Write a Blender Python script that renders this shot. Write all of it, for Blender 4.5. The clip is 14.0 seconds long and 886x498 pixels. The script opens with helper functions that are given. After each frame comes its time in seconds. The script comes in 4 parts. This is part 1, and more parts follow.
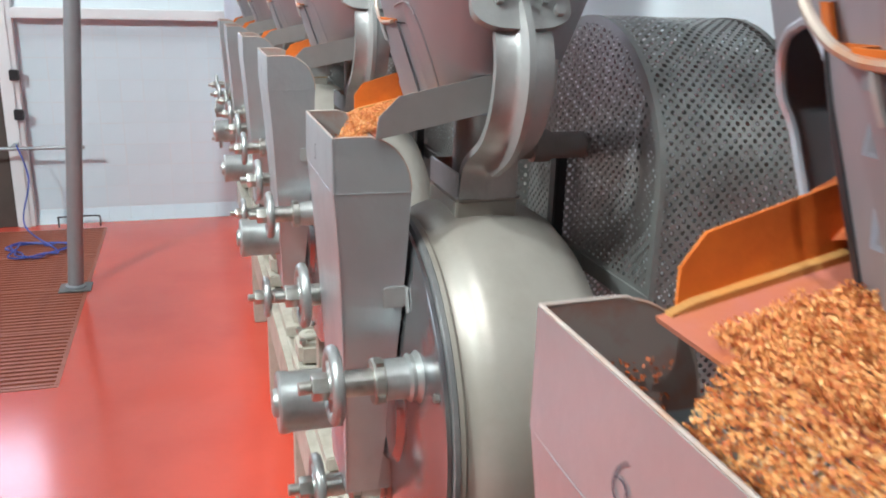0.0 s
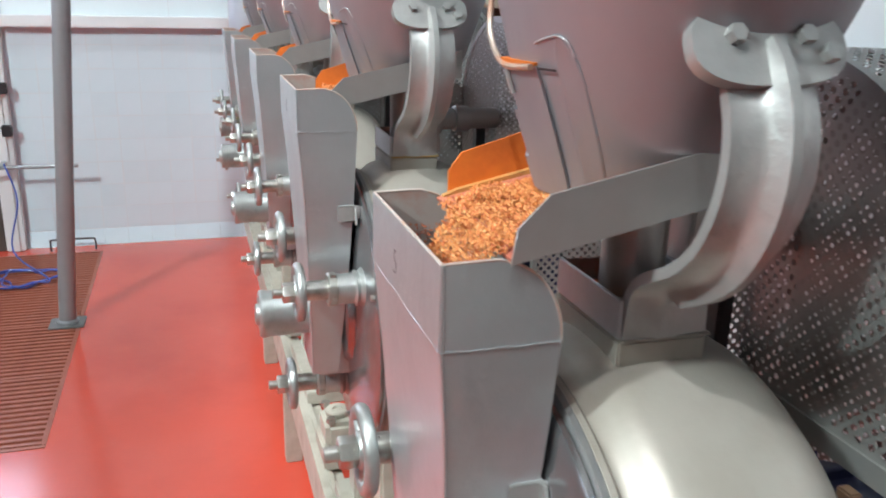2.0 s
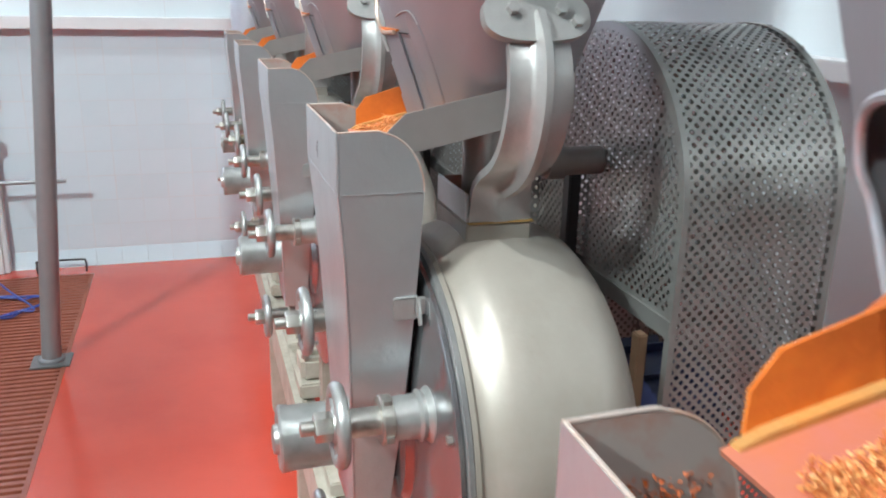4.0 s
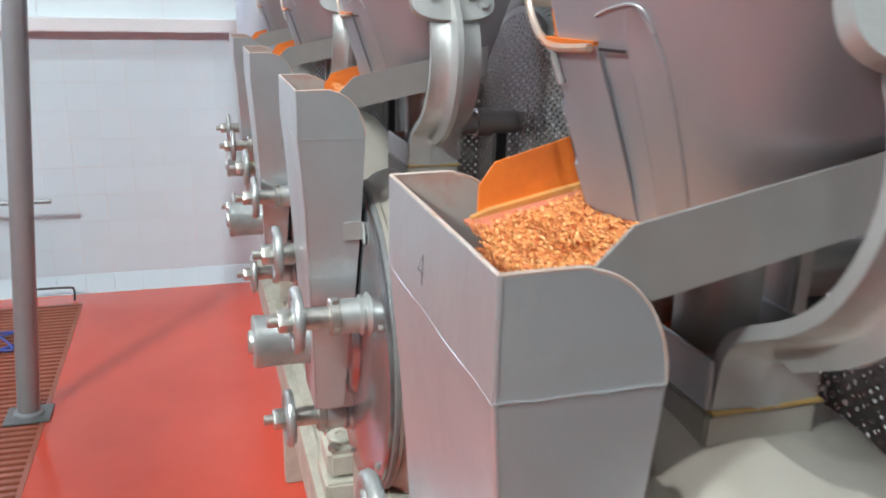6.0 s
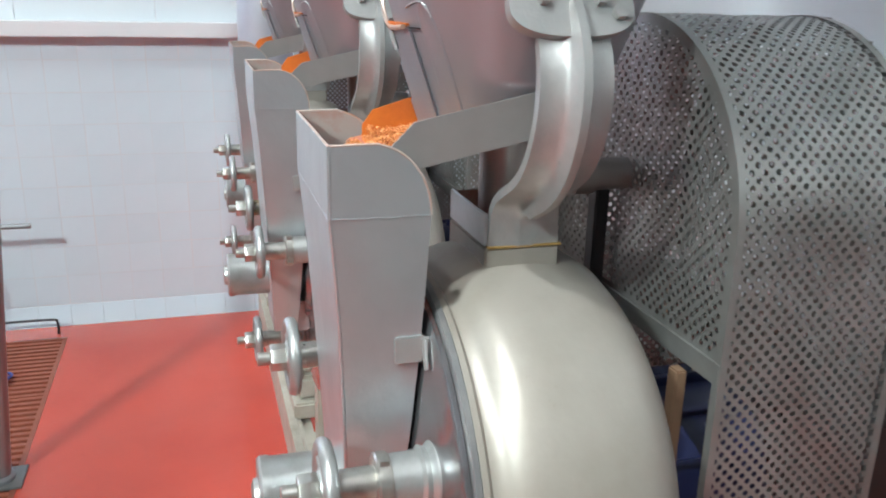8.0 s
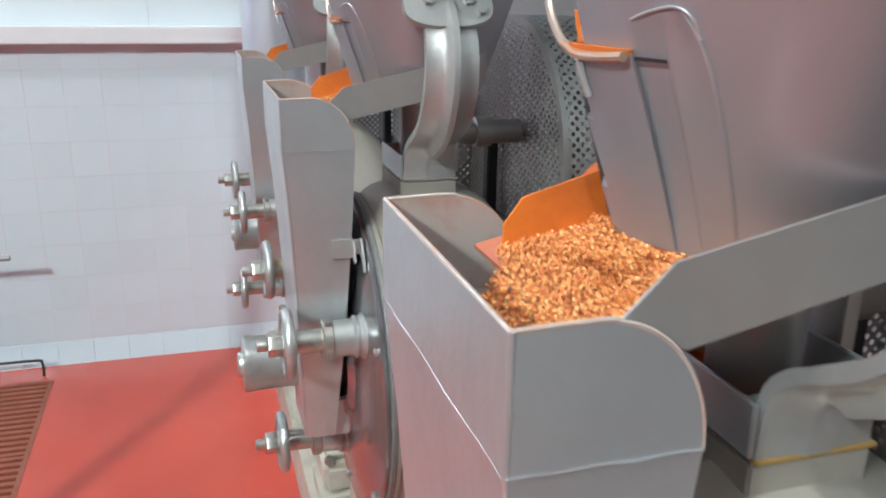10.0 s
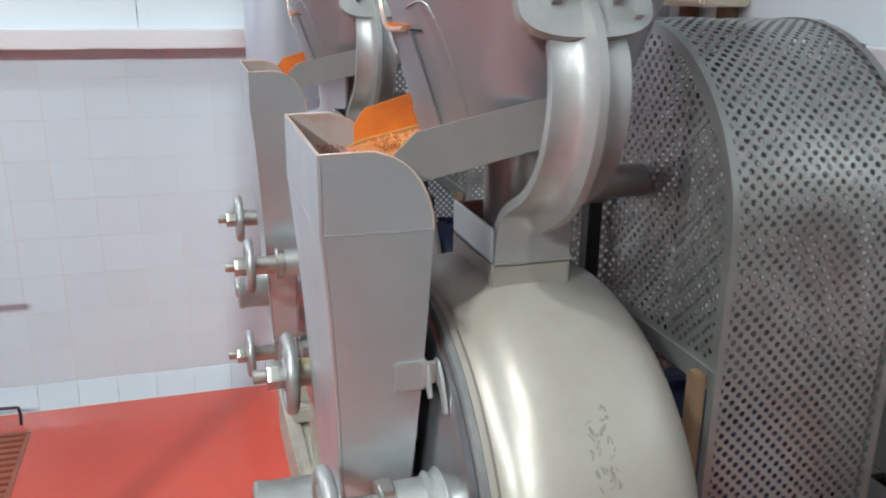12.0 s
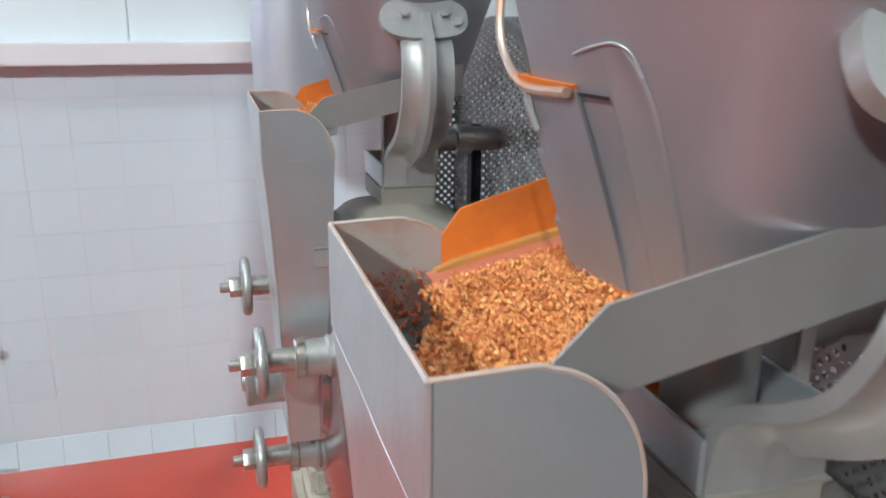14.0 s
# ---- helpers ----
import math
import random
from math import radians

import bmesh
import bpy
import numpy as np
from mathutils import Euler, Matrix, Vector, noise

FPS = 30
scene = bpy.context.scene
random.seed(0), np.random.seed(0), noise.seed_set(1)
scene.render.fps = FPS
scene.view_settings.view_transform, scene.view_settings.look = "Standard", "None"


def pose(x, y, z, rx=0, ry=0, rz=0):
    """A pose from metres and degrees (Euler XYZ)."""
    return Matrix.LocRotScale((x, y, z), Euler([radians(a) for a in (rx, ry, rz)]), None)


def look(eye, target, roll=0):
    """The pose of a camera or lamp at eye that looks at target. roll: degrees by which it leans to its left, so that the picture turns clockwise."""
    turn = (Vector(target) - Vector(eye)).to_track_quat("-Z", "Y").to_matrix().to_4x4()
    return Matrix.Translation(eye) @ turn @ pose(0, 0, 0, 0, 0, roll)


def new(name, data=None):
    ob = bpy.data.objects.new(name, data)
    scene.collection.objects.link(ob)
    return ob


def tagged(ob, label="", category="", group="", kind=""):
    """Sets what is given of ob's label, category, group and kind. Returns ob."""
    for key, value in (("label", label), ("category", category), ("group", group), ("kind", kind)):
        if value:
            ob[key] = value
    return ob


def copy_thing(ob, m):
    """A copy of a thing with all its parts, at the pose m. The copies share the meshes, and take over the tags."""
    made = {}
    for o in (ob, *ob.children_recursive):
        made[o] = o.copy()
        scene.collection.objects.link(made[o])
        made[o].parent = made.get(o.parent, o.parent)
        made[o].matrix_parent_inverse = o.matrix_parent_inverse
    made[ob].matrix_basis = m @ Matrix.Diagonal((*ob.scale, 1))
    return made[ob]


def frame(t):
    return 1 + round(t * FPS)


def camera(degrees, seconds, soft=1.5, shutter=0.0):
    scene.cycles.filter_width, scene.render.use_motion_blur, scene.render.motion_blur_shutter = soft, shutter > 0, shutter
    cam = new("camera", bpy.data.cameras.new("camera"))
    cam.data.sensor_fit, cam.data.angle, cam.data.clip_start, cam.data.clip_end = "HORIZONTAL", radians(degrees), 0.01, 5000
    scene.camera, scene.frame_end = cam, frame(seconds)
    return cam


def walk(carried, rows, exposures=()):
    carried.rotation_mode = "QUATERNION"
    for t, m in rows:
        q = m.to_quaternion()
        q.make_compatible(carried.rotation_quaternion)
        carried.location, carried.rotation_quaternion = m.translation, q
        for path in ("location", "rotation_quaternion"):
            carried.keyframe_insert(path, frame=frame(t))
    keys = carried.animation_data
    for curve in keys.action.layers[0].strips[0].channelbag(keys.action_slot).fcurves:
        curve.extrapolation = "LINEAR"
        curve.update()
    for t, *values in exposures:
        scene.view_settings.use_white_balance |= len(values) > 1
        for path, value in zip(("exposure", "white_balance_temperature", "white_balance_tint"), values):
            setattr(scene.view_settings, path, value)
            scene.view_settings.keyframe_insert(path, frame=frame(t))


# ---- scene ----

PITCH = 0.8738      # metres from mill to mill along the row
PATH = [
    (0.0, 0.0003, 0.0001, 1.6664, 72.641, -1.599, -16.635), (0.5, 0.0082, 0.1152, 1.6732, 72.542, -1.554, -16.546),
    (1.0, 0.0075, 0.2195, 1.6811, 72.768, -1.625, -16.644), (1.5, 0.005, 0.3319, 1.6803, 72.752, -1.527, -16.593),
    (2.0, -0.0057, 0.461, 1.6823, 72.7, -1.357, -16.682), (2.5, -0.0222, 0.5672, 1.6883, 72.492, -1.08, -16.825),
    (5.0, 0.0314, 1.2378, 1.6649, 72.659, -1.308, -16.504), (5.5, 0.0268, 1.3684, 1.662, 72.639, -1.077, -16.559),
    (6.0, 0.0242, 1.5117, 1.6538, 72.707, -1.358, -16.469), (6.5, 0.0346, 1.641, 1.6465, 72.798, -1.406, -16.381),
    (7.0, 0.0455, 1.7635, 1.6385, 72.914, -1.659, -16.201), (7.5, 0.0505, 1.8667, 1.6483, 72.857, -1.68, -16.293),
    (8.0, 0.0526, 1.981, 1.6506, 72.725, -1.327, -16.368), (8.5, 0.0554, 2.0991, 1.6478, 72.674, -1.285, -16.23),
    (9.0, 0.0372, 2.2206, 1.6489, 72.638, -1.127, -16.398), (11.5, 0.0657, 2.7928, 1.6396, 72.552, -0.684, -16.677),
    (12.0, 0.0605, 2.9087, 1.6369, 72.535, -0.739, -16.753), (12.5, 0.0612, 3.023, 1.6341, 72.474, -0.582, -16.629),
    (13.0, 0.0683, 3.1291, 1.6377, 72.546, -0.488, -16.664), (13.5, 0.0755, 3.221, 1.6448, 72.528, -0.502, -16.664),
    (14.0, 0.0809, 3.32, 1.6477, 72.691, -0.634, -16.548),
]
cam = camera(56.2, 14.0, soft=1.9, shutter=0.4)
walk(cam, [(t, pose(x, y, z, rx, ry, rz)) for t, x, y, z, rx, ry, rz in PATH], exposures=[(0.0, -0.04), (9.0, -0.04), (11.5, -0.1), (14.0, -0.1)])

# ---------------------------------------------------------------- light
WALL_Y, LEFT_X, RIGHT_X, BACK_Y, TOP_Z = 6.239, -5.0, 2.1, -4.0, 4.4
world = bpy.data.worlds.new("world")
scene.world = world
world.use_nodes = True
wn = world.node_tree
sky = wn.nodes.new("ShaderNodeTexSky")
sky.sky_type, sky.sun_disc, sky.sun_elevation, sky.sun_rotation = "NISHITA", False, radians(35), radians(200)
wn.links.new(sky.outputs[0], wn.nodes["Background"].inputs[0])
wn.nodes["Background"].inputs[1].default_value = 0.1


def area(name, m, w, h, power, colour):
    lamp = bpy.data.lights.new(name, "AREA")
    lamp.shape, lamp.size, lamp.size_y, lamp.energy, lamp.color = "RECTANGLE", w, h, power, colour
    ob = new(name, lamp)
    ob.matrix_world = m
    return ob


# the floodlight, high on the aisle's side
FLOOD = Vector((-3.3, 0.2, 4.15))
area("flood_lamp", look(FLOOD + Vector((0.06, 0.05, -0.06)), (0.2, 4.4, 1.0)), 0.4, 0.3, 290, (0.84, 0.98, 1.0))
# fill panels added on the unseen ceiling
PANELS = [(-1.9, -1.2, 4), (-1.3, 5.3, 24)]
for px, py, watts in PANELS:
    area("panel_lamp", pose(px, py, TOP_Z - 0.06), 0.56, 1.16, watts, (0.82, 0.96, 1.0))
# strip lights added on the long wall to brighten the space behind the row
STRIPS = [0.9, 3.0, 5.1]
for sy, watts in zip(STRIPS, (5.5, 4.5, 2.0)):
    area("strip_lamp", pose(RIGHT_X - 0.3, sy, 1.985), 0.07, 1.1, watts, (0.86, 0.97, 1.0))
# unseen spots added along the aisle, one for each mill, turned to it
DOWN = [(-0.85, k * PITCH - 0.75) for k in range(-1, 7)]
DOWN_WATTS = [230, 230, 290, 330, 320, 240, 190, 140]
for (dx, dy), watts in zip(DOWN, DOWN_WATTS):
    lamp = bpy.data.lights.new("downlight_lamp", "SPOT")
    lamp.energy, lamp.color, lamp.spot_size, lamp.spot_blend, lamp.shadow_soft_size = watts, (0.92, 0.98, 1.0), radians(32), 0.8, 0.035
    new("downlight_lamp", lamp).matrix_world = look((dx, dy, TOP_Z - 0.07), (0.38, dy + 0.95, 1.35))
# unseen spots added to brighten the aisle floor, and one for the end wall
AISLE = [((-2.1, -0.5), (-2.1, -0.5, 0), 60), ((-2.1, 1.3), (-2.1, 1.3, 0), 60), ((-2.1, 3.1), (-2.1, 3.1, 0), 25), ((-2.1, 4.9), (-2.1, 4.9, 0), 20), ((-1.6, 4.2), (-0.75, 6.2, 0.8), 120)]
for (dx, dy), goal, watts in AISLE:
    lamp = bpy.data.lights.new("aisle_lamp", "SPOT")
    lamp.energy, lamp.color, lamp.spot_size, lamp.spot_blend, lamp.shadow_soft_size = watts, (0.88, 0.97, 1.0), radians(46), 0.7, 0.06
    new("aisle_lamp", lamp).matrix_world = look((dx, dy, TOP_Z - 0.07), goal) if dx != goal[0] else pose(dx, dy, TOP_Z - 0.07)
# fill light added in the opening of the unseen left wall
area("window_light", pose(LEFT_X + 0.05, 3.4, 2.3, 0, -90, 0), 1.6, 2.6, 5, (0.75, 0.9, 1.0))

# ---------------------------------------------------------------- materials
def mat(name, base, rough=0.5, metal=0.0, second=None, scale=8.0, amount=0.5, fine=120.0, bump=0.05, rough_var=0.12, stretch=(1, 1, 1), coat=0.0, per_object=0.0, chips=0.0, chip_colour=(0.12, 0.1, 0.08), chip_scale=45.0):
    m = bpy.data.materials.new(name)
    m.use_nodes = True
    n, l = m.node_tree.nodes, m.node_tree.links
    b = n["Principled BSDF"]
    b.inputs["Metallic"].default_value = metal
    b.inputs["Coat Weight"].default_value = coat
    b.inputs["Coat Roughness"].default_value = 0.12
    co, mp = n.new("ShaderNodeTexCoord"), n.new("ShaderNodeMapping")
    mp.inputs["Scale"].default_value = stretch
    l.new(co.outputs["Object"], mp.inputs[0])
    big, small = n.new("ShaderNodeTexNoise"), n.new("ShaderNodeTexNoise")
    big.inputs["Scale"].default_value, big.inputs["Detail"].default_value, big.inputs["Roughness"].default_value = scale, 6, 0.6
    small.inputs["Scale"].default_value, small.inputs["Detail"].default_value = fine, 4
    l.new(mp.outputs[0], big.inputs["Vector"])
    l.new(mp.outputs[0], small.inputs["Vector"])
    mix = n.new("ShaderNodeMix")
    mix.data_type = "RGBA"
    mix.inputs[6].default_value = (*base, 1)
    mix.inputs[7].default_value = (*(second or [c * 0.75 for c in base]), 1)
    ramp = n.new("ShaderNodeMapRange")
    ramp.inputs["From Min"].default_value, ramp.inputs["From Max"].default_value = 0.42, 0.72
    ramp.inputs["To Max"].default_value = amount
    l.new(big.outputs["Fac"], ramp.inputs["Value"])
    l.new(ramp.outputs[0], mix.inputs[0])
    colour = mix.outputs[2]
    if chips:
        spots, cut, over = n.new("ShaderNodeTexNoise"), n.new("ShaderNodeMapRange"), n.new("ShaderNodeMix")
        spots.inputs["Scale"].default_value, spots.inputs["Detail"].default_value, spots.inputs["Roughness"].default_value = chip_scale, 8, 0.7
        l.new(mp.outputs[0], spots.inputs["Vector"])
        cut.inputs["From Min"].default_value, cut.inputs["From Max"].default_value, cut.inputs["To Max"].default_value = 0.66, 0.74, chips
        l.new(spots.outputs["Fac"], cut.inputs["Value"])
        over.data_type = "RGBA"
        over.inputs[7].default_value = (*chip_colour, 1)
        l.new(cut.outputs[0], over.inputs[0])
        l.new(colour, over.inputs[6])
        colour = over.outputs[2]
    if per_object:
        info, hsv = n.new("ShaderNodeObjectInfo"), n.new("ShaderNodeHueSaturation")
        vr = n.new("ShaderNodeMapRange")
        vr.inputs["To Min"].default_value, vr.inputs["To Max"].default_value = 1 - per_object, 1 + per_object
        l.new(info.outputs["Random"], vr.inputs["Value"])
        l.new(vr.outputs[0], hsv.inputs["Value"])
        l.new(colour, hsv.inputs["Color"])
        colour = hsv.outputs[0]
    l.new(colour, b.inputs["Base Color"])
    rr = n.new("ShaderNodeMapRange")
    rr.inputs["To Min"].default_value, rr.inputs["To Max"].default_value = max(rough - rough_var, 0.03), rough + rough_var
    l.new(big.outputs["Fac"], rr.inputs["Value"])
    l.new(rr.outputs[0], b.inputs["Roughness"])
    bp = n.new("ShaderNodeBump")
    bp.inputs["Strength"].default_value, bp.inputs["Distance"].default_value = bump, 0.004
    add = n.new("ShaderNodeMath")
    add.operation = "MULTIPLY_ADD"
    add.inputs[1].default_value = 0.25
    l.new(small.outputs["Fac"], add.inputs[0])
    l.new(big.outputs["Fac"], add.inputs[2])
    l.new(add.outputs[0], bp.inputs["Height"])
    l.new(bp.outputs[0], b.inputs["Normal"])
    return m


SILVER = mat("silver_painted_sheet", (0.55, 0.585, 0.6), 0.34, 0.72, (0.47, 0.475, 0.49), 6, 0.7, 60, 0.6, chips=0.18, chip_colour=(0.3, 0.28, 0.27), chip_scale=24)
STEEL = mat("brushed_steel", (0.62, 0.62, 0.63), 0.3, 0.9, (0.48, 0.48, 0.49), 9, 0.5, 200, 0.08)
CAST = mat("silver_painted_casting", (0.46, 0.46, 0.445), 0.45, 0.65, (0.34, 0.335, 0.325), 12, 0.7, 60, 0.9, chips=0.4, chip_colour=(0.25, 0.23, 0.21))
TRAYM = mat("tray_steel", (0.46, 0.44, 0.42), 0.42, 0.7, (0.38, 0.35, 0.33), 10, 0.6, 150, 0.1)
FUNNELM = mat("funnel_steel", (0.36, 0.36, 0.385), 0.47, 0.6, (0.29, 0.265, 0.275), 4, 0.7, 120, 0.25, stretch=(1, 1, 0.25))
CHROME = mat("silver_painted_steel", (0.46, 0.47, 0.455), 0.36, 0.7, (0.3, 0.3, 0.28), 30, 0.7, 200, 0.15)
NUT = mat("worn_nut_steel", (0.5, 0.49, 0.45), 0.32, 0.85, (0.3, 0.28, 0.24), 60, 0.7, 300, 0.15)
DISC = mat("polished_disc", (0.42, 0.42, 0.43), 0.24, 0.9, (0.34, 0.33, 0.33), 6, 0.6, 100, 0.1)
GASKET = mat("dark_rim", (0.2, 0.2, 0.2), 0.45, 0.5, (0.3, 0.29, 0.27), 40, 0.6)
CREAM = mat("cream_grey_paint", (0.34, 0.31, 0.27), 0.4, 0.25, (0.25, 0.22, 0.18), 5, 0.85, 80, 0.3, chips=0.6, chip_colour=(0.17, 0.14, 0.1), chip_scale=20)
FRAMEM = mat("cream_frame_paint", (0.47, 0.44, 0.37), 0.42, 0.05, (0.3, 0.26, 0.2), 14, 0.7, 120, 0.15)
GUARDM = mat("dull_perforated_steel", (0.33, 0.33, 0.315), 0.38, 0.7, (0.2, 0.19, 0.175), 5, 0.9, 80, 0.15)
GUARDEDGE = mat("rusty_sheet_edge", (0.2, 0.2, 0.19), 0.5, 0.5, (0.22, 0.12, 0.06), 7, 0.7)
ORANGE = mat("chilli_dusted_sheet", (0.67, 0.165, 0.017), 0.66, 0.0, (0.4, 0.085, 0.012), 14, 0.85, 110, 0.6)
DUSTY = mat("dusted_steel", (0.42, 0.36, 0.33), 0.6, 0.3, (0.42, 0.12, 0.05), 16, 1.0, 150, 0.15)
FLOORM = mat("red_epoxy_floor", (0.68, 0.085, 0.05), 0.19, 0.0, (0.58, 0.062, 0.036), 1.6, 0.8, 40, 0.06, coat=0.2)
GRATEM = mat("red_grating", (0.36, 0.1, 0.055), 0.45, 0.0, (0.26, 0.07, 0.04), 9, 0.7)
TILEM = mat("white_wall_tile", (0.69, 0.79, 0.85), 0.2, 0.0, (0.63, 0.71, 0.77), 2, 0.6, 30, 0.04, per_object=0.018)
GROUT = mat("grey_grout", (0.72, 0.72, 0.74), 0.8, 0.0, (0.6, 0.59, 0.58), 12, 0.7)
WHITE = mat("white_painted_wall", (0.75, 0.8, 0.83), 0.6, 0.0, (0.7, 0.745, 0.775), 2, 0.6)
TRIMM = mat("white_plastic_trim", (0.8, 0.79, 0.8), 0.35, 0.0, (0.74, 0.73, 0.74), 5, 0.5)
# colours of the unseen ceiling and walls, set dark to cut bounced fill
CEIL = mat("low_bounce_ceiling", (0.17, 0.18, 0.19), 0.6)
HALLM = mat("low_bounce_wall", (0.26, 0.29, 0.29), 0.6)
POLEM = mat("grey_painted_pole", (0.32, 0.33, 0.34), 0.35, 0.3, (0.26, 0.26, 0.27), 6, 0.6)
BLACK = mat("black_plastic", (0.025, 0.025, 0.028), 0.4)
# near-black colour stands in for the shade below the grating
PIT_SHADE = mat("pit_shade_black", (0.02, 0.018, 0.016), 0.8)
BROWN = mat("dark_brown_panel", (0.09, 0.07, 0.06), 0.6)
BLUE = mat("blue_motor_paint", (0.012, 0.018, 0.07), 0.4, 0.0, (0.02, 0.025, 0.08), 10, 0.6)
HOSEM = mat("blue_hose", (0.06, 0.1, 0.4), 0.3)
RODM = mat("dusty_rod", (0.45, 0.36, 0.3), 0.4, 0.6, (0.6, 0.2, 0.05), 25, 0.9)
RUST = mat("rusty_brown_wood", (0.16, 0.095, 0.055), 0.7, 0.0, (0.1, 0.055, 0.03), 12, 0.8)
YELLOW = mat("worn_yellow_paint", (0.42, 0.36, 0.2), 0.5, 0.5, (0.5, 0.49, 0.46), 60, 1.0)
CABINET = mat("cream_cabinet_paint", (0.66, 0.6, 0.46), 0.45, 0.0, (0.58, 0.52, 0.38), 6, 0.6)
IRON = mat("dark_cast_iron", (0.05, 0.048, 0.046), 0.5, 0.6, (0.09, 0.06, 0.045), 12, 0.7)
SEAL = mat("mustard_seal", (0.36, 0.22, 0.07), 0.6)
SCUFF = mat("worn_paint_scuff", (0.2, 0.185, 0.16), 0.6)
PINK = mat("stained_tray_floor", (0.52, 0.17, 0.12), 0.5, 0.2, (0.55, 0.16, 0.04), 20, 0.9, 150, 0.3)
TAN = mat("caked_tan_dust", (0.4, 0.2, 0.06), 0.8, 0.0, (0.5, 0.2, 0.04), 30, 0.8, 200, 0.8)
RIMM = mat("worn_rim", (0.6, 0.52, 0.47), 0.45, 0.5, (0.6, 0.3, 0.16), 30, 0.8)
INK = mat("marker_ink", (0.1, 0.1, 0.12), 0.6)
DUCTM = mat("galvanised_duct", (0.62, 0.64, 0.7), 0.34, 0.6, (0.5, 0.52, 0.58), 5, 0.6)


def flake_material():
    m = bpy.data.materials.new("chilli_flakes")
    m.use_nodes = True
    n, l = m.node_tree.nodes, m.node_tree.links
    b = n["Principled BSDF"]
    geo, ramp = n.new("ShaderNodeNewGeometry"), n.new("ShaderNodeValToRGB")
    e = ramp.color_ramp.elements
    e[0].position, e[0].color = 0.0, (0.48, 0.1, 0.03, 1)
    e[1].position, e[1].color = 1.0, (0.88, 0.53, 0.23, 1)
    for at, c in ((0.25, (0.66, 0.2, 0.055, 1)), (0.6, (0.76, 0.3, 0.085, 1)), (0.85, (0.82, 0.4, 0.14, 1))):
        k = e.new(at)
        k.color = c
    l.new(geo.outputs["Random Per Island"], ramp.inputs[0])
    l.new(ramp.outputs[0], b.inputs["Base Color"])
    b.inputs["Roughness"].default_value = 0.6
    return m


FLAKE = flake_material()
HEAP = mat("red_chilli_heap", (0.52, 0.12, 0.03), 0.8, 0.0, (0.34, 0.06, 0.016), 70, 0.9, 260, 1.0)


def glow(name, colour, strength):
    m = bpy.data.materials.new(name)
    m.use_nodes = True
    b = m.node_tree.nodes["Principled BSDF"]
    b.inputs["Base Color"].default_value = (*colour, 1)
    b.inputs["Emission Color"].default_value = (*colour, 1)
    b.inputs["Emission Strength"].default_value = strength
    return m


DIFFUSER = glow("lit_diffuser", (0.95, 0.97, 1.0), 1.5)
# glow of the window added for side fill
FILL_GLOW = glow("side_fill_glow", (0.75, 0.85, 1.0), 1.0)
# glow of the added pane that puts a glare on the floor
GLARE_GLOW = glow("glare_pane_glow", (0.7, 0.76, 1.0), 9.0)

# ---------------------------------------------------------------- mesh helpers
def finish(bm, name, material, angle=38):
    bmesh.ops.recalc_face_normals(bm, faces=bm.faces)
    me = bpy.data.meshes.new(name)
    bm.to_mesh(me)
    bm.free()
    me.polygons.foreach_set("use_smooth", [True] * len(me.polygons))
    me.set_sharp_from_angle(angle=radians(angle))
    if material:
        me.materials.append(material)
    return me


def part(name, bm, material, parent=None, label="", angle=38):
    ob = new(name, finish(bm, name, material, angle))
    if parent:
        ob.parent = parent
    if label:
        ob["label"] = label
    return ob


def thing(name, label, category, group="", at=(0, 0, 0), kind=""):
    ob = new(name)
    ob.empty_display_size = 0.05
    ob.location = at
    return tagged(ob, label, category, group, kind)


def B():
    return bmesh.new()


def box(bm, lo, hi, bevel=0.0, m=None):
    size = [hi[i] - lo[i] for i in range(3)]
    mid = Vector([(hi[i] + lo[i]) / 2 for i in range(3)])
    t = Matrix.Translation(mid) @ Matrix.Diagonal((*size, 1))
    if m is not None:
        t = m @ t
    made = bmesh.ops.create_cube(bm, size=1.0, matrix=t)["verts"]
    if bevel:
        edges = list({e for v in made for e in v.link_edges})
        bmesh.ops.bevel(bm, geom=edges, offset=bevel, segments=2, affect="EDGES", clamp_overlap=True)
    return bm


def frame_of(a, b):
    a, b = Vector(a), Vector(b)
    q = (b - a).to_track_quat("Z", "Y").to_matrix().to_4x4()
    return Matrix.Translation(a) @ q, (b - a).length


def lathe(bm, a, b, profile, n=32, caps=True):
    """A turned body on the axis a to b; profile: (distance along it, radius)."""
    m, _ = frame_of(a, b)
    rings = []
    for d, r in profile:
        rings.append([bm.verts.new(m @ Vector((r * math.cos(2 * math.pi * i / n), r * math.sin(2 * math.pi * i / n), d))) for i in range(n)])
    for p, q in zip(rings, rings[1:]):
        for i in range(n):
            bm.faces.new((p[i], p[(i + 1) % n], q[(i + 1) % n], q[i]))
    if caps:
        bm.faces.new(rings[0])
        bm.faces.new(rings[-1])
    return bm


def rod(bm, a, b, r, n=20, chamfer=0.0):
    _, d = frame_of(a, b)
    c = min(chamfer, r * 0.5, d * 0.4)
    prof = [(0, r), (d, r)] if not c else [(0, r - c), (c, r), (d - c, r), (d, r - c)]
    return lathe(bm, a, b, prof, n)


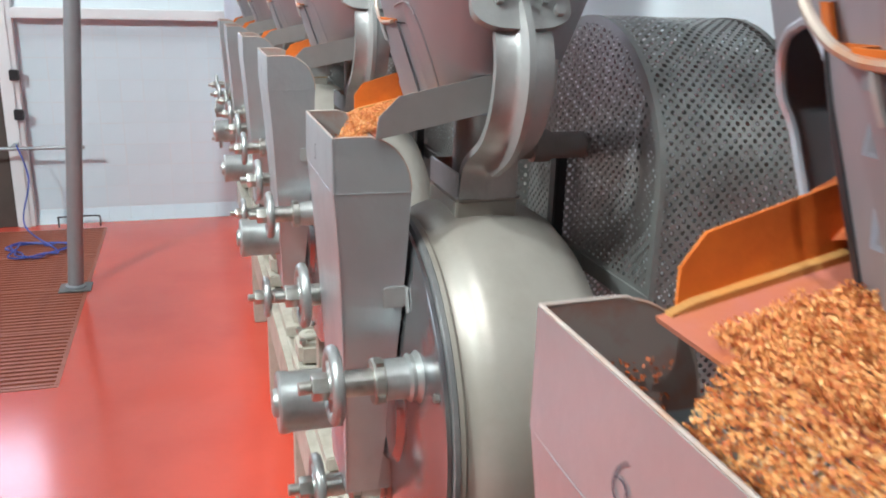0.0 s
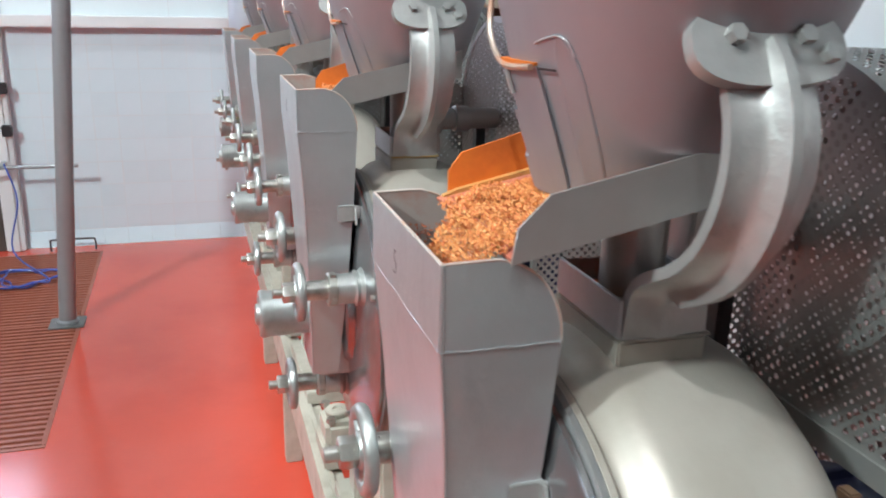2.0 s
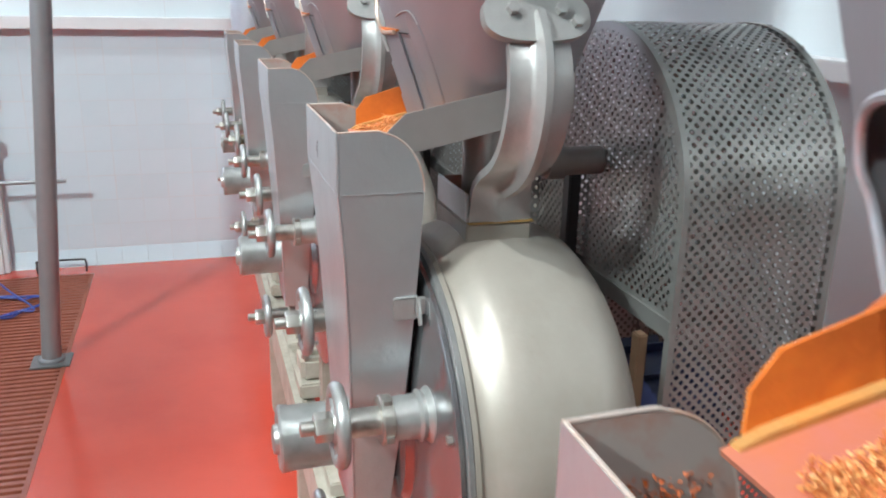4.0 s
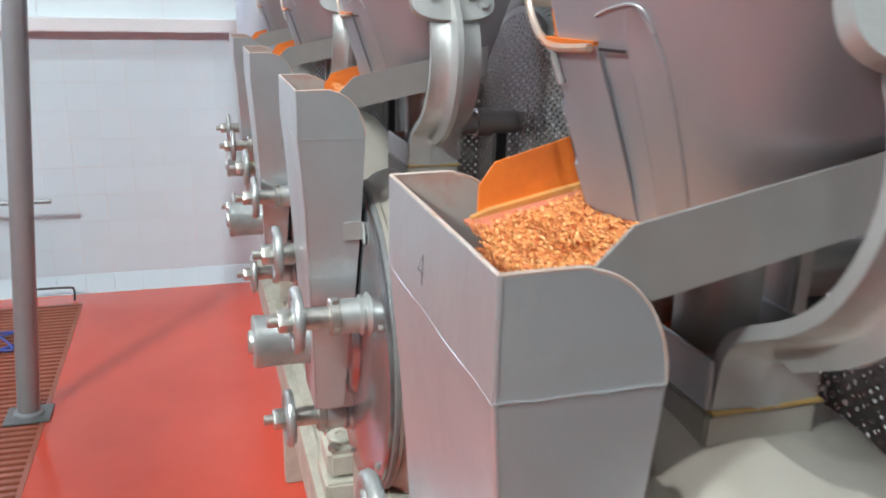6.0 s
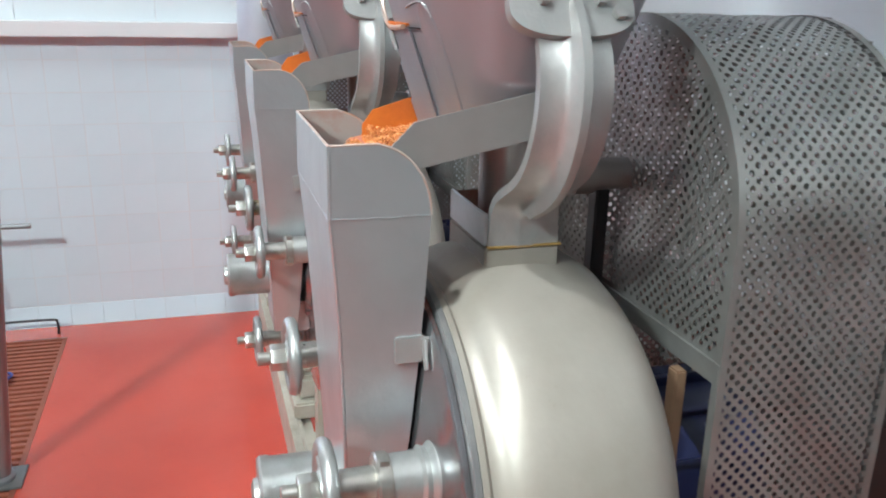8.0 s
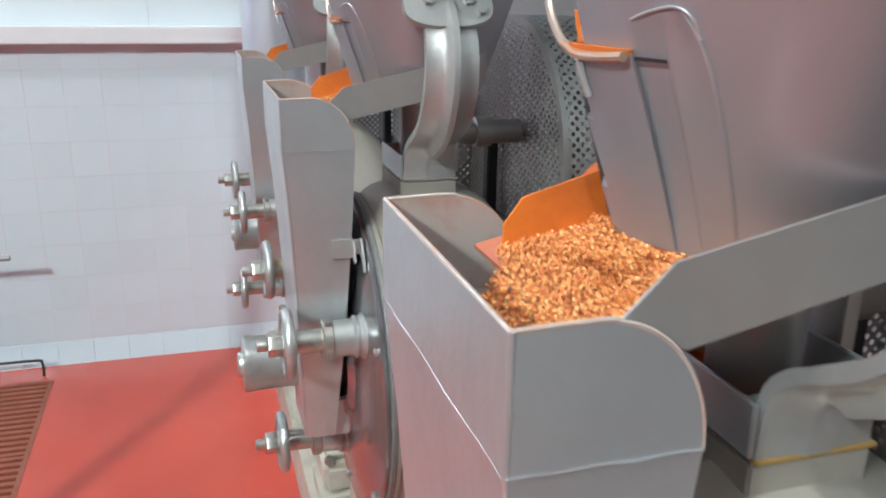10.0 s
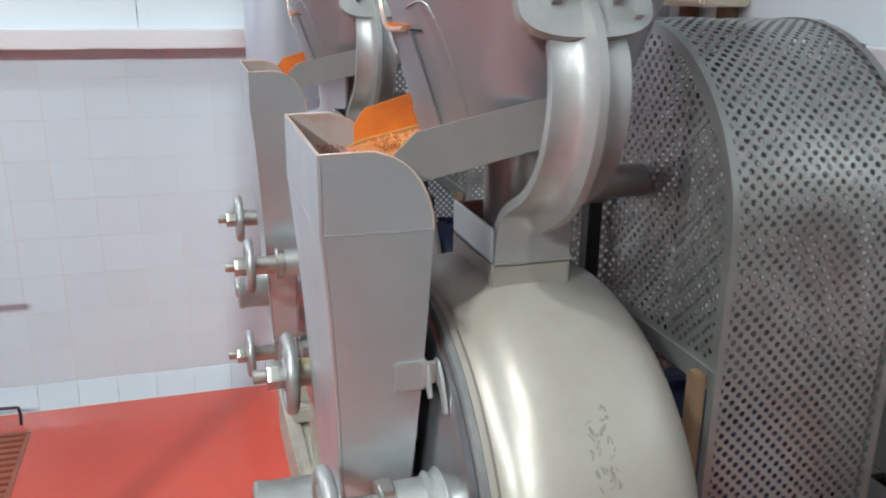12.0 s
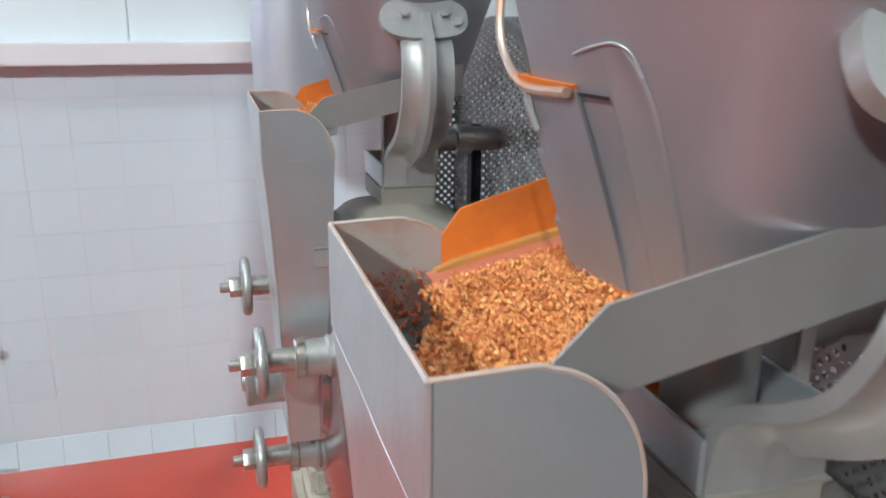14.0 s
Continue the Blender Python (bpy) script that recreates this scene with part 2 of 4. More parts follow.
def tube(bm, pts, r, n=10):
    """A bent round bar through the points, with rounded corners by way of a spline."""
    P = [Vector(p) for p in pts]
    fine = []
    for i in range(len(P) - 1):
        p0, p1, p2, p3 = P[max(i - 1, 0)], P[i], P[i + 1], P[min(i + 2, len(P) - 1)]
        for k in range(6):
            t = k / 6
            fine.append(0.5 * ((2 * p1) + (p2 - p0) * t + (2 * p0 - 5 * p1 + 4 * p2 - p3) * t * t + (3 * p1 - p0 - 3 * p2 + p3) * t ** 3))
    fine.append(P[-1])
    rings, side = [], None
    for i, c in enumerate(fine):
        d = (fine[min(i + 1, len(fine) - 1)] - fine[max(i - 1, 0)]).normalized()
        if side is None:
            side = d.orthogonal().normalized()
        side = (side - d * side.dot(d)).normalized()
        up = d.cross(side)
        rings.append([bm.verts.new(c + r * (math.cos(2 * math.pi * k / n) * side + math.sin(2 * math.pi * k / n) * up)) for k in range(n)])
    for p, q in zip(rings, rings[1:]):
        for k in range(n):
            bm.faces.new((p[k], p[(k + 1) % n], q[(k + 1) % n], q[k]))
    bm.faces.new(rings[0])
    bm.faces.new(rings[-1])
    return bm


def torus(bm, centre, axis, R, r, n=36, k=12, squash=1.0):
    m, _ = frame_of(centre, Vector(centre) + Vector(axis))
    rings = []
    for i in range(n):
        a = 2 * math.pi * i / n
        ring = []
        for j in range(k):
            b = 2 * math.pi * j / k
            ring.append(bm.verts.new(m @ Vector(((R + r * math.cos(b)) * math.cos(a), (R + r * math.cos(b)) * math.sin(a), r * squash * math.sin(b)))))
        rings.append(ring)
    for i in range(n):
        p, q = rings[i], rings[(i + 1) % n]
        for j in range(k):
            bm.faces.new((p[j], p[(j + 1) % k], q[(j + 1) % k], q[j]))
    return bm


def plate(bm, outline, thick, m):
    """A flat plate: outline in the plane's own x and y, thick along its z, set by m."""
    lo = [bm.verts.new(m @ Vector((x, y, 0))) for x, y in outline]
    hi = [bm.verts.new(m @ Vector((x, y, thick))) for x, y in outline]
    bm.faces.new(lo)
    bm.faces.new(hi[::-1])
    for i in range(len(lo)):
        j = (i + 1) % len(lo)
        bm.faces.new((lo[i], lo[j], hi[j], hi[i]))
    return bm


# planes: the x-z plane (its z is -y), and the y-z plane (its z is +x)
XZ = Matrix(((1, 0, 0, 0), (0, 0, -1, 0), (0, 1, 0, 0), (0, 0, 0, 1)))
YZ = Matrix(((0, 0, 1, 0), (1, 0, 0, 0), (0, 1, 0, 0), (0, 0, 0, 1)))


def hexnut(bm, a, b, r):
    return lathe(bm, a, b, [(0, r * 0.93), (0.0015, r), (frame_of(a, b)[1] - 0.0015, r), (frame_of(a, b)[1], r * 0.93)], 6)


def shell(bm, rings, thick):
    """Open sheet-metal shell through closed rings of points, with a wall that thick (inwards)."""
    outer = [[bm.verts.new(p) for p in r] for r in rings]
    inner = []
    for r in rings:
        c = sum((Vector(p) for p in r), Vector()) / len(r)
        inner.append([bm.verts.new(Vector(p) + Vector(((c.x - p[0]) , (c.y - p[1]), 0)).normalized() * thick) for p in r])
    n = len(rings[0])
    for A in (outer, inner):
        for p, q in zip(A, A[1:]):
            for i in range(n):
                bm.faces.new((p[i], p[(i + 1) % n], q[(i + 1) % n], q[i]))
    for e in (0, -1):
        for i in range(n):
            j = (i + 1) % n
            bm.faces.new((outer[e][i], outer[e][j], inner[e][j], inner[e][i]))
    return bm


def perforated(bm, cols, rows, place, keep, hole=0.0024, pitch=0.0078, sides=6):
    """A punched sheet: staggered round holes. place(u, v) gives a point; keep(u, v) says whether a cell has its hole."""
    vs, fs = [], []
    ph = pitch * 0.5
    for r in range(rows):
        shift = pitch / 2 if r % 2 else 0.0
        for c in range(cols):
            u, v = c * pitch + shift, r * ph
            k = keep(u, v)
            if not k:
                continue
            x0, x1, y0, y1 = u - pitch / 2, u + pitch / 2, v - ph / 2, v + ph / 2
            corner = [(x1, v), (x1, y1), (u, y1), (x0, y1), (x0, v), (x0, y0), (u, y0), (x1, y0)]
            base = len(vs)
            if k == 2:
                for q in (1, 3, 5, 7):
                    vs.append(place(*corner[q]))
                fs.append((base, base + 1, base + 2, base + 3))
                continue
            for q in corner:
                vs.append(place(*q))
            for i in range(8):
                a = i * math.pi / 4
                vs.append(place(u + hole * math.cos(a), v + hole * math.sin(a)))
            for i in range(8):
                j = (i + 1) % 8
                fs.append((base + i, base + j, base + 8 + j, base + 8 + i))
    made = [bm.verts.new(p) for p in vs]
    for f in fs:
        bm.faces.new([made[i] for i in f])
    return bm

# ---------------------------------------------------------------- the hall
GX0, GX1, GY0, GY1 = -1.75, -0.612, 3.54, 6.05      # the grated drain in the floor


def structure(name, label, bm, material, category="wall"):
    return tagged(part(name, bm, material), label, category, "", "structure")


def build_hall():
    bm = B()
    for lo, hi in (((LEFT_X, BACK_Y, -0.1), (GX0, WALL_Y, 0)), ((GX1, BACK_Y, -0.1), (RIGHT_X, WALL_Y, 0)),
                   ((GX0, BACK_Y, -0.1), (GX1, GY0, 0)), ((GX0, GY1, -0.1), (GX1, WALL_Y, 0))):
        box(bm, lo, hi)
    structure("floor", "glossy red epoxy factory floor with worn shiny patches", bm, FLOORM, "floor")
    # pit bottom, its shade put into the colour
    structure("drain_pit", "drain pit under the floor grating, coloured near-black for its shade", box(B(), (GX0 - 0.02, GY0 - 0.02, -0.24), (GX1 + 0.02, GY1 + 0.02, -0.2)), PIT_SHADE, "pit")
    # ceiling out of view; its dark grey holds back the fill
    bm = B()
    box(bm, (LEFT_X, BACK_Y, TOP_Z), (RIGHT_X, WALL_Y, TOP_Z + 0.1))
    structure("ceiling", "unseen plain ceiling, dark grey to keep bounced light low", bm, CEIL, "ceiling")
    bm = B()
    box(bm, (LEFT_X - 0.2, WALL_Y + 0.0022, -0.1), (RIGHT_X + 0.2, WALL_Y + 0.2, TOP_Z + 0.1))
    structure("wall_north", "grouted masonry end wall behind white tiles", bm, GROUT)
    structure("wall_east", "white painted long wall beside the mills", box(B(), (RIGHT_X, BACK_Y, -0.1), (RIGHT_X + 0.2, WALL_Y, TOP_Z + 0.1)), WHITE)
    # south and west walls are out of view, grey for less fill
    structure("wall_south", "unseen wall at the hall's other end, grey to limit bounced light", box(B(), (LEFT_X, BACK_Y - 0.2, -0.1), (RIGHT_X, BACK_Y, TOP_Z + 0.1)), HALLM)
    bm = B()
    for lo, hi in (((LEFT_X - 0.2, BACK_Y, -0.1), (LEFT_X, 2.1, TOP_Z)), ((LEFT_X - 0.2, 4.7, -0.1), (LEFT_X, WALL_Y, TOP_Z)),
                   ((LEFT_X - 0.2, 2.1, -0.1), (LEFT_X, 4.7, 1.5)), ((LEFT_X - 0.2, 2.1, 3.1), (LEFT_X, 4.7, TOP_Z))):
        box(bm, lo, hi)
    structure("wall_west", "unseen grey wall that limits bounced light, with a wide added opening", bm, HALLM)
    # a white ledge that runs along the tiled wall, and the panels above it
    structure("trim_ledge", "white plastic ledge along the top of the wall tiles", box(B(), (-1.08, WALL_Y - 0.1, 1.414), (RIGHT_X, WALL_Y + 0.01, 1.482), 0.004), TRIMM, "trim")
    structure("trim_rail", "white plastic ledge along the long wall", box(B(), (RIGHT_X - 0.1, BACK_Y, 1.414), (RIGHT_X + 0.01, WALL_Y - 0.1, 1.482), 0.004), TRIMM, "trim")
    cab = thing("wall_cabinet", "cream metal cabinet on two brown feet", "cabinet", at=(RIGHT_X, 5.68, 1.482))
    part("body", box(B(), (-0.2, 0, 0.1), (-0.002, 0.5, 0.75), 0.008), CABINET, cab)
    part("door", box(B(), (-0.212, 0.015, 0.115), (-0.2, 0.485, 0.735), 0.003), CABINET, cab)
    for y in (0.04, 0.3):
        part("foot", box(B(), (-0.08, y, 0.0), (-0.02, y + 0.06, 0.1), 0.003), RUST, cab, "brown wooden foot")
    bm = B()
    x = -1.9
    while x < RIGHT_X:
        box(bm, (x + 0.002, WALL_Y - 0.004, 1.48), (min(x + 0.6, RIGHT_X) - 0.002, WALL_Y + 0.012, TOP_Z), 0.002)
        x += 0.6
    structure("wall_panel", "smooth white wall cladding above the tiles", bm, WHITE)
    # door post and dark doorway at the aisle's end
    bm = B()
    box(bm, (-1.2, WALL_Y - 0.07, 0), (-1.085, WALL_Y + 0.01, TOP_Z), 0.006)
    box(bm, (-1.17, WALL_Y - 0.085, 0), (-1.115, WALL_Y - 0.07, TOP_Z), 0.004)
    structure("door_post", "scuffed white door post with small switch boxes", bm, TRIMM, "door post")
    structure("doorway_panel", "dark brown sliding door panel beside the post", box(B(), (-2.1, WALL_Y - 0.05, 0), (-1.205, WALL_Y - 0.004, 1.47), 0.004), BROWN, "door")
    for z in (1.05, 0.79):
        bm = box(B(), (-1.13, WALL_Y - 0.125, z - 0.035), (-1.07, WALL_Y - 0.086, z + 0.035), 0.006)
        tagged(part("switch_box", bm, BLACK), "small black switch box screwed to the post", "switch", "switch boxes")
    # ceiling panels, added out of view as fill
    for px, py, _ in PANELS:
        lamp = thing("ceiling_light", "white framed flat ceiling panel, unseen, added as fill light", "lamp", "ceiling lights", (px, py, TOP_Z))
        bm = B()
        for lo, hi in (((-0.31, -0.61, -0.04), (-0.285, 0.61, 0)), ((0.285, -0.61, -0.04), (0.31, 0.61, 0)),
                       ((-0.285, -0.61, -0.04), (0.285, -0.585, 0)), ((-0.285, 0.585, -0.04), (0.285, 0.61, 0))):
            box(bm, lo, hi)
        part("frame", bm, TRIMM, lamp)
        part("diffuser", box(B(), (-0.285, -0.585, -0.03), (0.285, 0.585, -0.02)), DIFFUSER, lamp)
    flood = thing("floodlight", "square floodlight on a ceiling bracket, switched on", "lamp", at=FLOOD)
    turn = look((0, 0, 0), Vector((0.2, 4.4, 1.0)) - FLOOD)
    bm = box(B(), (-0.28, -0.2, 0.0), (0.28, 0.2, 0.1), 0.01, turn)
    part("housing", bm, BLACK, flood)
    part("lens", box(B(), (-0.25, -0.175, -0.008), (0.25, 0.175, 0.001), 0.0, turn), DIFFUSER, flood)
    part("bracket", rod(B(), (0, 0, 0.05), (0, 0, TOP_Z - FLOOD.z), 0.015), POLEM, flood)
    # housings for the added fill strips, above the view
    for sy in STRIPS:
        lamp = thing("strip_light", "slim white strip light on wall brackets, added as fill behind the guards", "lamp", "strip lights", (RIGHT_X, sy, 2.0))
        part("housing", box(B(), (-0.345, -0.6, 0.0), (-0.255, 0.6, 0.06), 0.006), TRIMM, lamp)
        part("diffuser", box(B(), (-0.335, -0.56, -0.006), (-0.265, 0.56, 0.0)), DIFFUSER, lamp)
        for by in (-0.4, 0.4):
            part("bracket", box(B(), (-0.26, by - 0.012, 0.02), (0.0, by + 0.012, 0.03)), POLEM, lamp)
    # round fixtures for the added spots, out of view
    for dx, dy in DOWN + [spot for spot, _, _ in AISLE]:
        lamp = thing("downlight", "round ceiling spot above the aisle, unseen, added to light the scene", "lamp", "downlights", (dx, dy, TOP_Z))
        part("ring", lathe(B(), (0, 0, 0), (0, 0, -1), [(0, 0.1), (0.012, 0.1), (0.014, 0.09), (0.014, 0.075), (0.004, 0.07)], 32), TRIMM, lamp)
        part("lens", lathe(B(), (0, 0, -0.002), (0, 0, -1), [(0, 0.068), (0.003, 0.068)], 32), DIFFUSER, lamp)
    # added glowing pane above the view; its reflection makes the floor's glare
    high = thing("window_2", "high glowing panel, out of view, added for the floor's glare", "window", at=(-1.76, WALL_Y, 2.1), kind="structure")
    part("window_frame", box(B(), (-0.56, -0.02, -0.5), (0.56, -0.006, 0.5)), POLEM, high)
    part("pane", box(B(), (-0.52, -0.03, -0.46), (0.52, -0.021, 0.46)), GLARE_GLOW, high)
    # window added out of view, for fill and reflections on the hoppers
    win = thing("window_1", "wide glowing window with a grey frame, added as side fill", "window", at=(LEFT_X, 3.4, 2.3), kind="structure")
    bm = B()
    for y in (-1.3, -0.44, 0.42, 1.26):
        box(bm, (-0.12, y, -0.8), (-0.06, y + 0.04, 0.8))
    for z in (-0.8, 0.76):
        box(bm, (-0.125, -1.3, z), (-0.055, 1.3, z + 0.04))
    part("window_frame", bm, POLEM, win)
    for y in (-1.26, -0.4, 0.46):
        part("pane", box(B(), (-0.11, y, -0.76), (-0.1, y + 0.8, 0.76)), FILL_GLOW, win)


def build_grating():
    g = thing("floor_grating", "red slatted drain grating set flush in the floor", "grating", at=(0, 0, 0), kind="structure")
    bm = B()
    ys = [GY0, 4.16, 4.79, 5.42, GY1]
    for a in ys:
        box(bm, (GX0, a - 0.012, -0.05), (GX1, a + 0.012, 0.0025), 0.002)
    for x in (GX0, GX1 - 0.02):
        box(bm, (x, GY0 + 0.012, -0.05), (x + 0.02, GY1 - 0.012, 0.002), 0.002)
    part("frame", bm, GRATEM, g)
    slat = finish(box(B(), (GX0 + 0.02, -0.0125, -0.03), (GX1 - 0.02, 0.0125, 0.0), 0.002), "slat", GRATEM)
    for a, b in zip(ys, ys[1:]):
        n = int((b - a - 0.03) / 0.0405)
        for i in range(n):
            y = a + 0.015 + (i + 0.5) * (b - a - 0.03) / n
            s = new("slat", slat)
            s.location = (0, y, 0)
            s.parent = g


def build_pole():
    """The tall grey tube stands off plumb on a small plate."""
    p = thing("support_pole", "tall grey round pole standing slightly off plumb", "pole", at=(-0.68, 4.8, 0))
    top = Vector((0.083 * TOP_Z, 0.0, TOP_Z))
    part("tube", rod(B(), (0, 0, 0.0), top, 0.042, 32), POLEM, p)
    part("foot_plate", box(B(), (-0.085, -0.075, 0.001), (0.085, 0.075, 0.009), 0.003), GASKET, p)
    part("collar", lathe(B(), (0, 0, 0.009), (0.002, 0, 0.05), [(0, 0.056), (0.012, 0.054), (0.018, 0.046), (0.02, 0.043)], 28), POLEM, p)


def build_wall_bar():
    r = thing("wall_bar", "thin grey towel bar on a bracket before the wall", "bar", at=(-0.72, 6.0, 0.585))
    part("bar", rod(B(), (-0.9, 0, 0), (0.02, 0, 0.0), 0.012, 14, 0.002), POLEM, r)
    part("bracket", box(B(), (-0.44, -0.01, -0.012), (-0.41, WALL_Y - 6.0 - 0.075, 0.012), 0.002), POLEM, r)
    h = thing("floor_hook", "thin bent black rod standing by the grating", "hook", at=(-0.66, 6.12, 0))
    part("rod", tube(B(), [(0, 0, 0), (0, 0, 0.06), (-0.03, 0, 0.075), (-0.25, 0.0, 0.075), (-0.27, 0, 0.06), (-0.27, 0, 0)], 0.006, 8), BLACK, h)
    hose = thing("air_hose", "thin blue hose lying in loose loops", "hose", at=(-0.98, 5.55, 0.008))
    pts = []
    for i in range(34):
        a = i * 0.55
        rr = 0.16 + 0.05 * math.sin(i * 1.7)
        pts.append((rr * math.cos(a) + 0.02 * math.sin(i), 0.9 * rr * math.sin(a), 0.006 + 0.004 * (i % 5)))
    pts += [(-0.1, 0.2, 0.12), (-0.06, 0.3, 0.4), (-0.12, 0.36, 0.62)]
    part("loop", tube(B(), pts, 0.0055, 6), HOSEM, hose)


def build_tiles():
    """White 15 cm tiles, each a little proud of its grout, and a row of skirting tiles."""
    size, gap = 0.15, 0.0016
    full = finish(box(B(), (gap / 2, -0.0, gap / 2), (size - gap / 2, 0.009, size - gap / 2), 0.0012), "tile", TILEM)
    skirt = finish(plate(B(), [(0.009, 0.0), (-0.024, 0.0), (-0.02, 0.006), (-0.005, 0.1), (-0.003, 0.1035), (0.009, 0.1035)], size - gap, Matrix.Translation((gap / 2, 0, 0)) @ YZ), "skirting_tile", TILEM)
    holder = thing("wall_tiles", "square white glazed tiles with thin grey joints", "tiles", at=(0, WALL_Y, 0), kind="structure")
    x0 = -0.609 - 4 * size
    for c in range(11):
        s = new("skirting_tile", skirt)
        s.location, s.parent = (x0 + c * size, 0, 0), holder
        for r in range(9):
            k = new("tile", full)
            k.location = (x0 + c * size + 0.0004 * random.uniform(-1, 1), 0.0012 * random.random(), 0.106 + r * size)
            k.parent = holder
    bm = B()
    for c in range(11, 23):
        for r in range(9):
            box(bm, (x0 + c * size + gap / 2, 0.0, 0.106 + r * size + gap / 2), (x0 + (c + 1) * size - gap / 2, 0.009, 0.106 + (r + 1) * size - gap / 2))
        box(bm, (x0 + c * size + gap / 2, -0.006, 0.0), (x0 + (c + 1) * size - gap / 2, 0.009, 0.1035))
    tagged(part("tile_field", bm, TILEM, holder), kind="stuff")


# ---------------------------------------------------------------- the mills
CY, CZ, CR, DX = 0.25, 1.06, 0.284, 0.283     # the drum's axis, its radius, and its cover's plane


def build_mill():
    """One grinding mill: drum, cover disc, spindle, handwheels. Its axis runs along x."""
    mill = thing("grinding_mill", "cream grinding mill with polished cover and three handwheels", "mill", "mills in the row")
    ax = lambda x: (x, CY, CZ)
    # drum: rounded shoulders, flat crown
    prof = [(0.0, CR - 0.03), (0.001, CR - 0.012), (0.004, CR - 0.009), (0.01, CR - 0.009), (0.014, CR - 0.013), (0.022, CR - 0.012), (0.03, CR - 0.006),
            (0.04, CR + 0.002), (0.056, CR + 0.007), (0.085, CR + 0.009), (0.125, CR + 0.009), (0.16, CR + 0.005), (0.188, CR - 0.004), (0.21, CR - 0.018), (0.228, CR - 0.038), (0.24, CR - 0.064), (0.248, CR - 0.1), (0.25, 0.05)]
    part("drum", lathe(B(), ax(DX + 0.008), ax(1), prof, 96), CREAM, mill)
    bm = lathe(B(), ax(DX + 0.012), ax(0), [(0, CR - 0.01), (0.002, CR - 0.008), (0.008, CR - 0.008), (0.0095, CR - 0.011)], 96)
    part("rim", bm, GASKET, mill, "dark flanged rim of the drum")
    bm = lathe(B(), ax(DX + 0.001), ax(0), [(0, CR - 0.014), (0.006, CR - 0.014), (0.0085, CR - 0.018), (0.0095, CR - 0.05), (0.012, CR - 0.055), (0.02, 0.11), (0.03, 0.1), (0.034, 0.06)], 96)
    cover = part("cover", bm, DISC, mill, "polished round steel cover")
    for i in range(6):
        a = 2 * math.pi * (i + 0.6) / 6
        y, z = CY + (CR - 0.03) * math.cos(a), CZ + (CR - 0.03) * math.sin(a)
        part("bolt", hexnut(B(), (DX - 0.008, y, z), (DX - 0.014, y, z), 0.006), NUT, cover)
    # spindle housing
    bm = lathe(B(), ax(DX - 0.02), ax(0), [(0, 0.062), (0.012, 0.058), (0.016, 0.045), (0.15, 0.045), (0.153, 0.0465), (0.163, 0.0465), (0.166, 0.043), (0.166, 0.022), (0.172, 0.02), (0.174, 0.014)], 40)
    part("spindle_cap", bm, CHROME, mill, "dull nickel spindle cap")
    for (y, z, reach) in ((0.40, 1.17, 0.165), (0.10, 1.155, 0.165), (0.27, 0.895, 0.165)):
        x = DX - 0.008
        bm = lathe(B(), (x, y, z), (0, y, z), [(0, 0.036), (0.006, 0.036), (0.012, 0.03), (0.018, 0.033), (0.022, 0.028), (0.058, 0.027), (0.06, 0.024)], 32)
        boss = part("adjuster", bm, CHROME, mill)
        bm = lathe(B(), (x - 0.052, y, z), (0, y, z), [(0, 0.029), (0.002, 0.031), (0.014, 0.031), (0.016, 0.029)], 24)
        for i in range(4):
            a = i * math.pi / 2 + 0.4
            box(bm, (-0.004, -0.004, 0.003), (0.004, 0.004, 0.013), 0.0, frame_of((x - 0.052, y + 0.031 * math.cos(a), z + 0.031 * math.sin(a)), (0, y + 0.031 * math.cos(a), z + 0.031 * math.sin(a)))[0])
        part("lock_ring", bm, NUT, boss)
        part("shaft", rod(B(), (x - 0.06, y, z), (x - 0.116, y, z), 0.018, 20, 0.002), NUT, boss)
        hx = x - 0.118
        bm = torus(B(), (hx, y, z), (1, 0, 0), 0.045, 0.0085)
        lathe(bm, (hx - 0.008, y, z), (1, y, z), [(0, 0.02), (0.003, 0.022), (0.014, 0.022), (0.017, 0.02)], 24)
        for i in range(3):
            a = i * 2 * math.pi / 3 + 0.5
            rod(bm, (hx, y + 0.018 * math.cos(a), z + 0.018 * math.sin(a)), (hx, y + 0.042 * math.cos(a), z + 0.042 * math.sin(a)), 0.006, 10)
        part("handwheel", bm, CHROME, boss)
        part("nut", hexnut(B(), (hx - 0.008, y, z), (hx - 0.029, y, z), 0.0185), NUT, boss)
        part("stud", rod(B(), (hx - 0.029, y, z), (hx - 0.046, y, z), 0.009, 12, 0.001), NUT, boss)
    # old scuffs in the paint
    rng = random.Random(5)
    bm = B()
    for _ in range(34):
        x, a = DX + 0.108 + 0.024 * rng.random(), radians(31 + 15 * rng.random() ** 1.3)
        da, dx = radians(0.15 + 0.7 * rng.random()), 0.0006 + 0.0014 * rng.random()
        lean = 0.003 * rng.uniform(-1, 1)
        q = []
        for u, v in ((-1, -1), (1, -1), (1, 1), (-1, 1)):
            b, r = a + v * da, CR + 0.0096
            q.append(bm.verts.new((x + u * dx + v * lean, CY - r * math.cos(b), CZ + r * math.sin(b))))
        bm.faces.new(q)
    part("scuff", bm, SCUFF, mill, "dark scuffs in the paint")
    # legs under the drum
    bm = B()
    box(bm, (0.3, CY - 0.17, 0.5), (0.5, CY - 0.1, 0.82), 0.006)
    box(bm, (0.3, CY + 0.1, 0.5), (0.5, CY + 0.17, 0.82), 0.006)
    box(bm, (0.27, CY - 0.2, 0.5), (0.52, CY + 0.2, 0.54), 0.004)
    part("saddle", bm, FRAMEM, mill)
    return mill


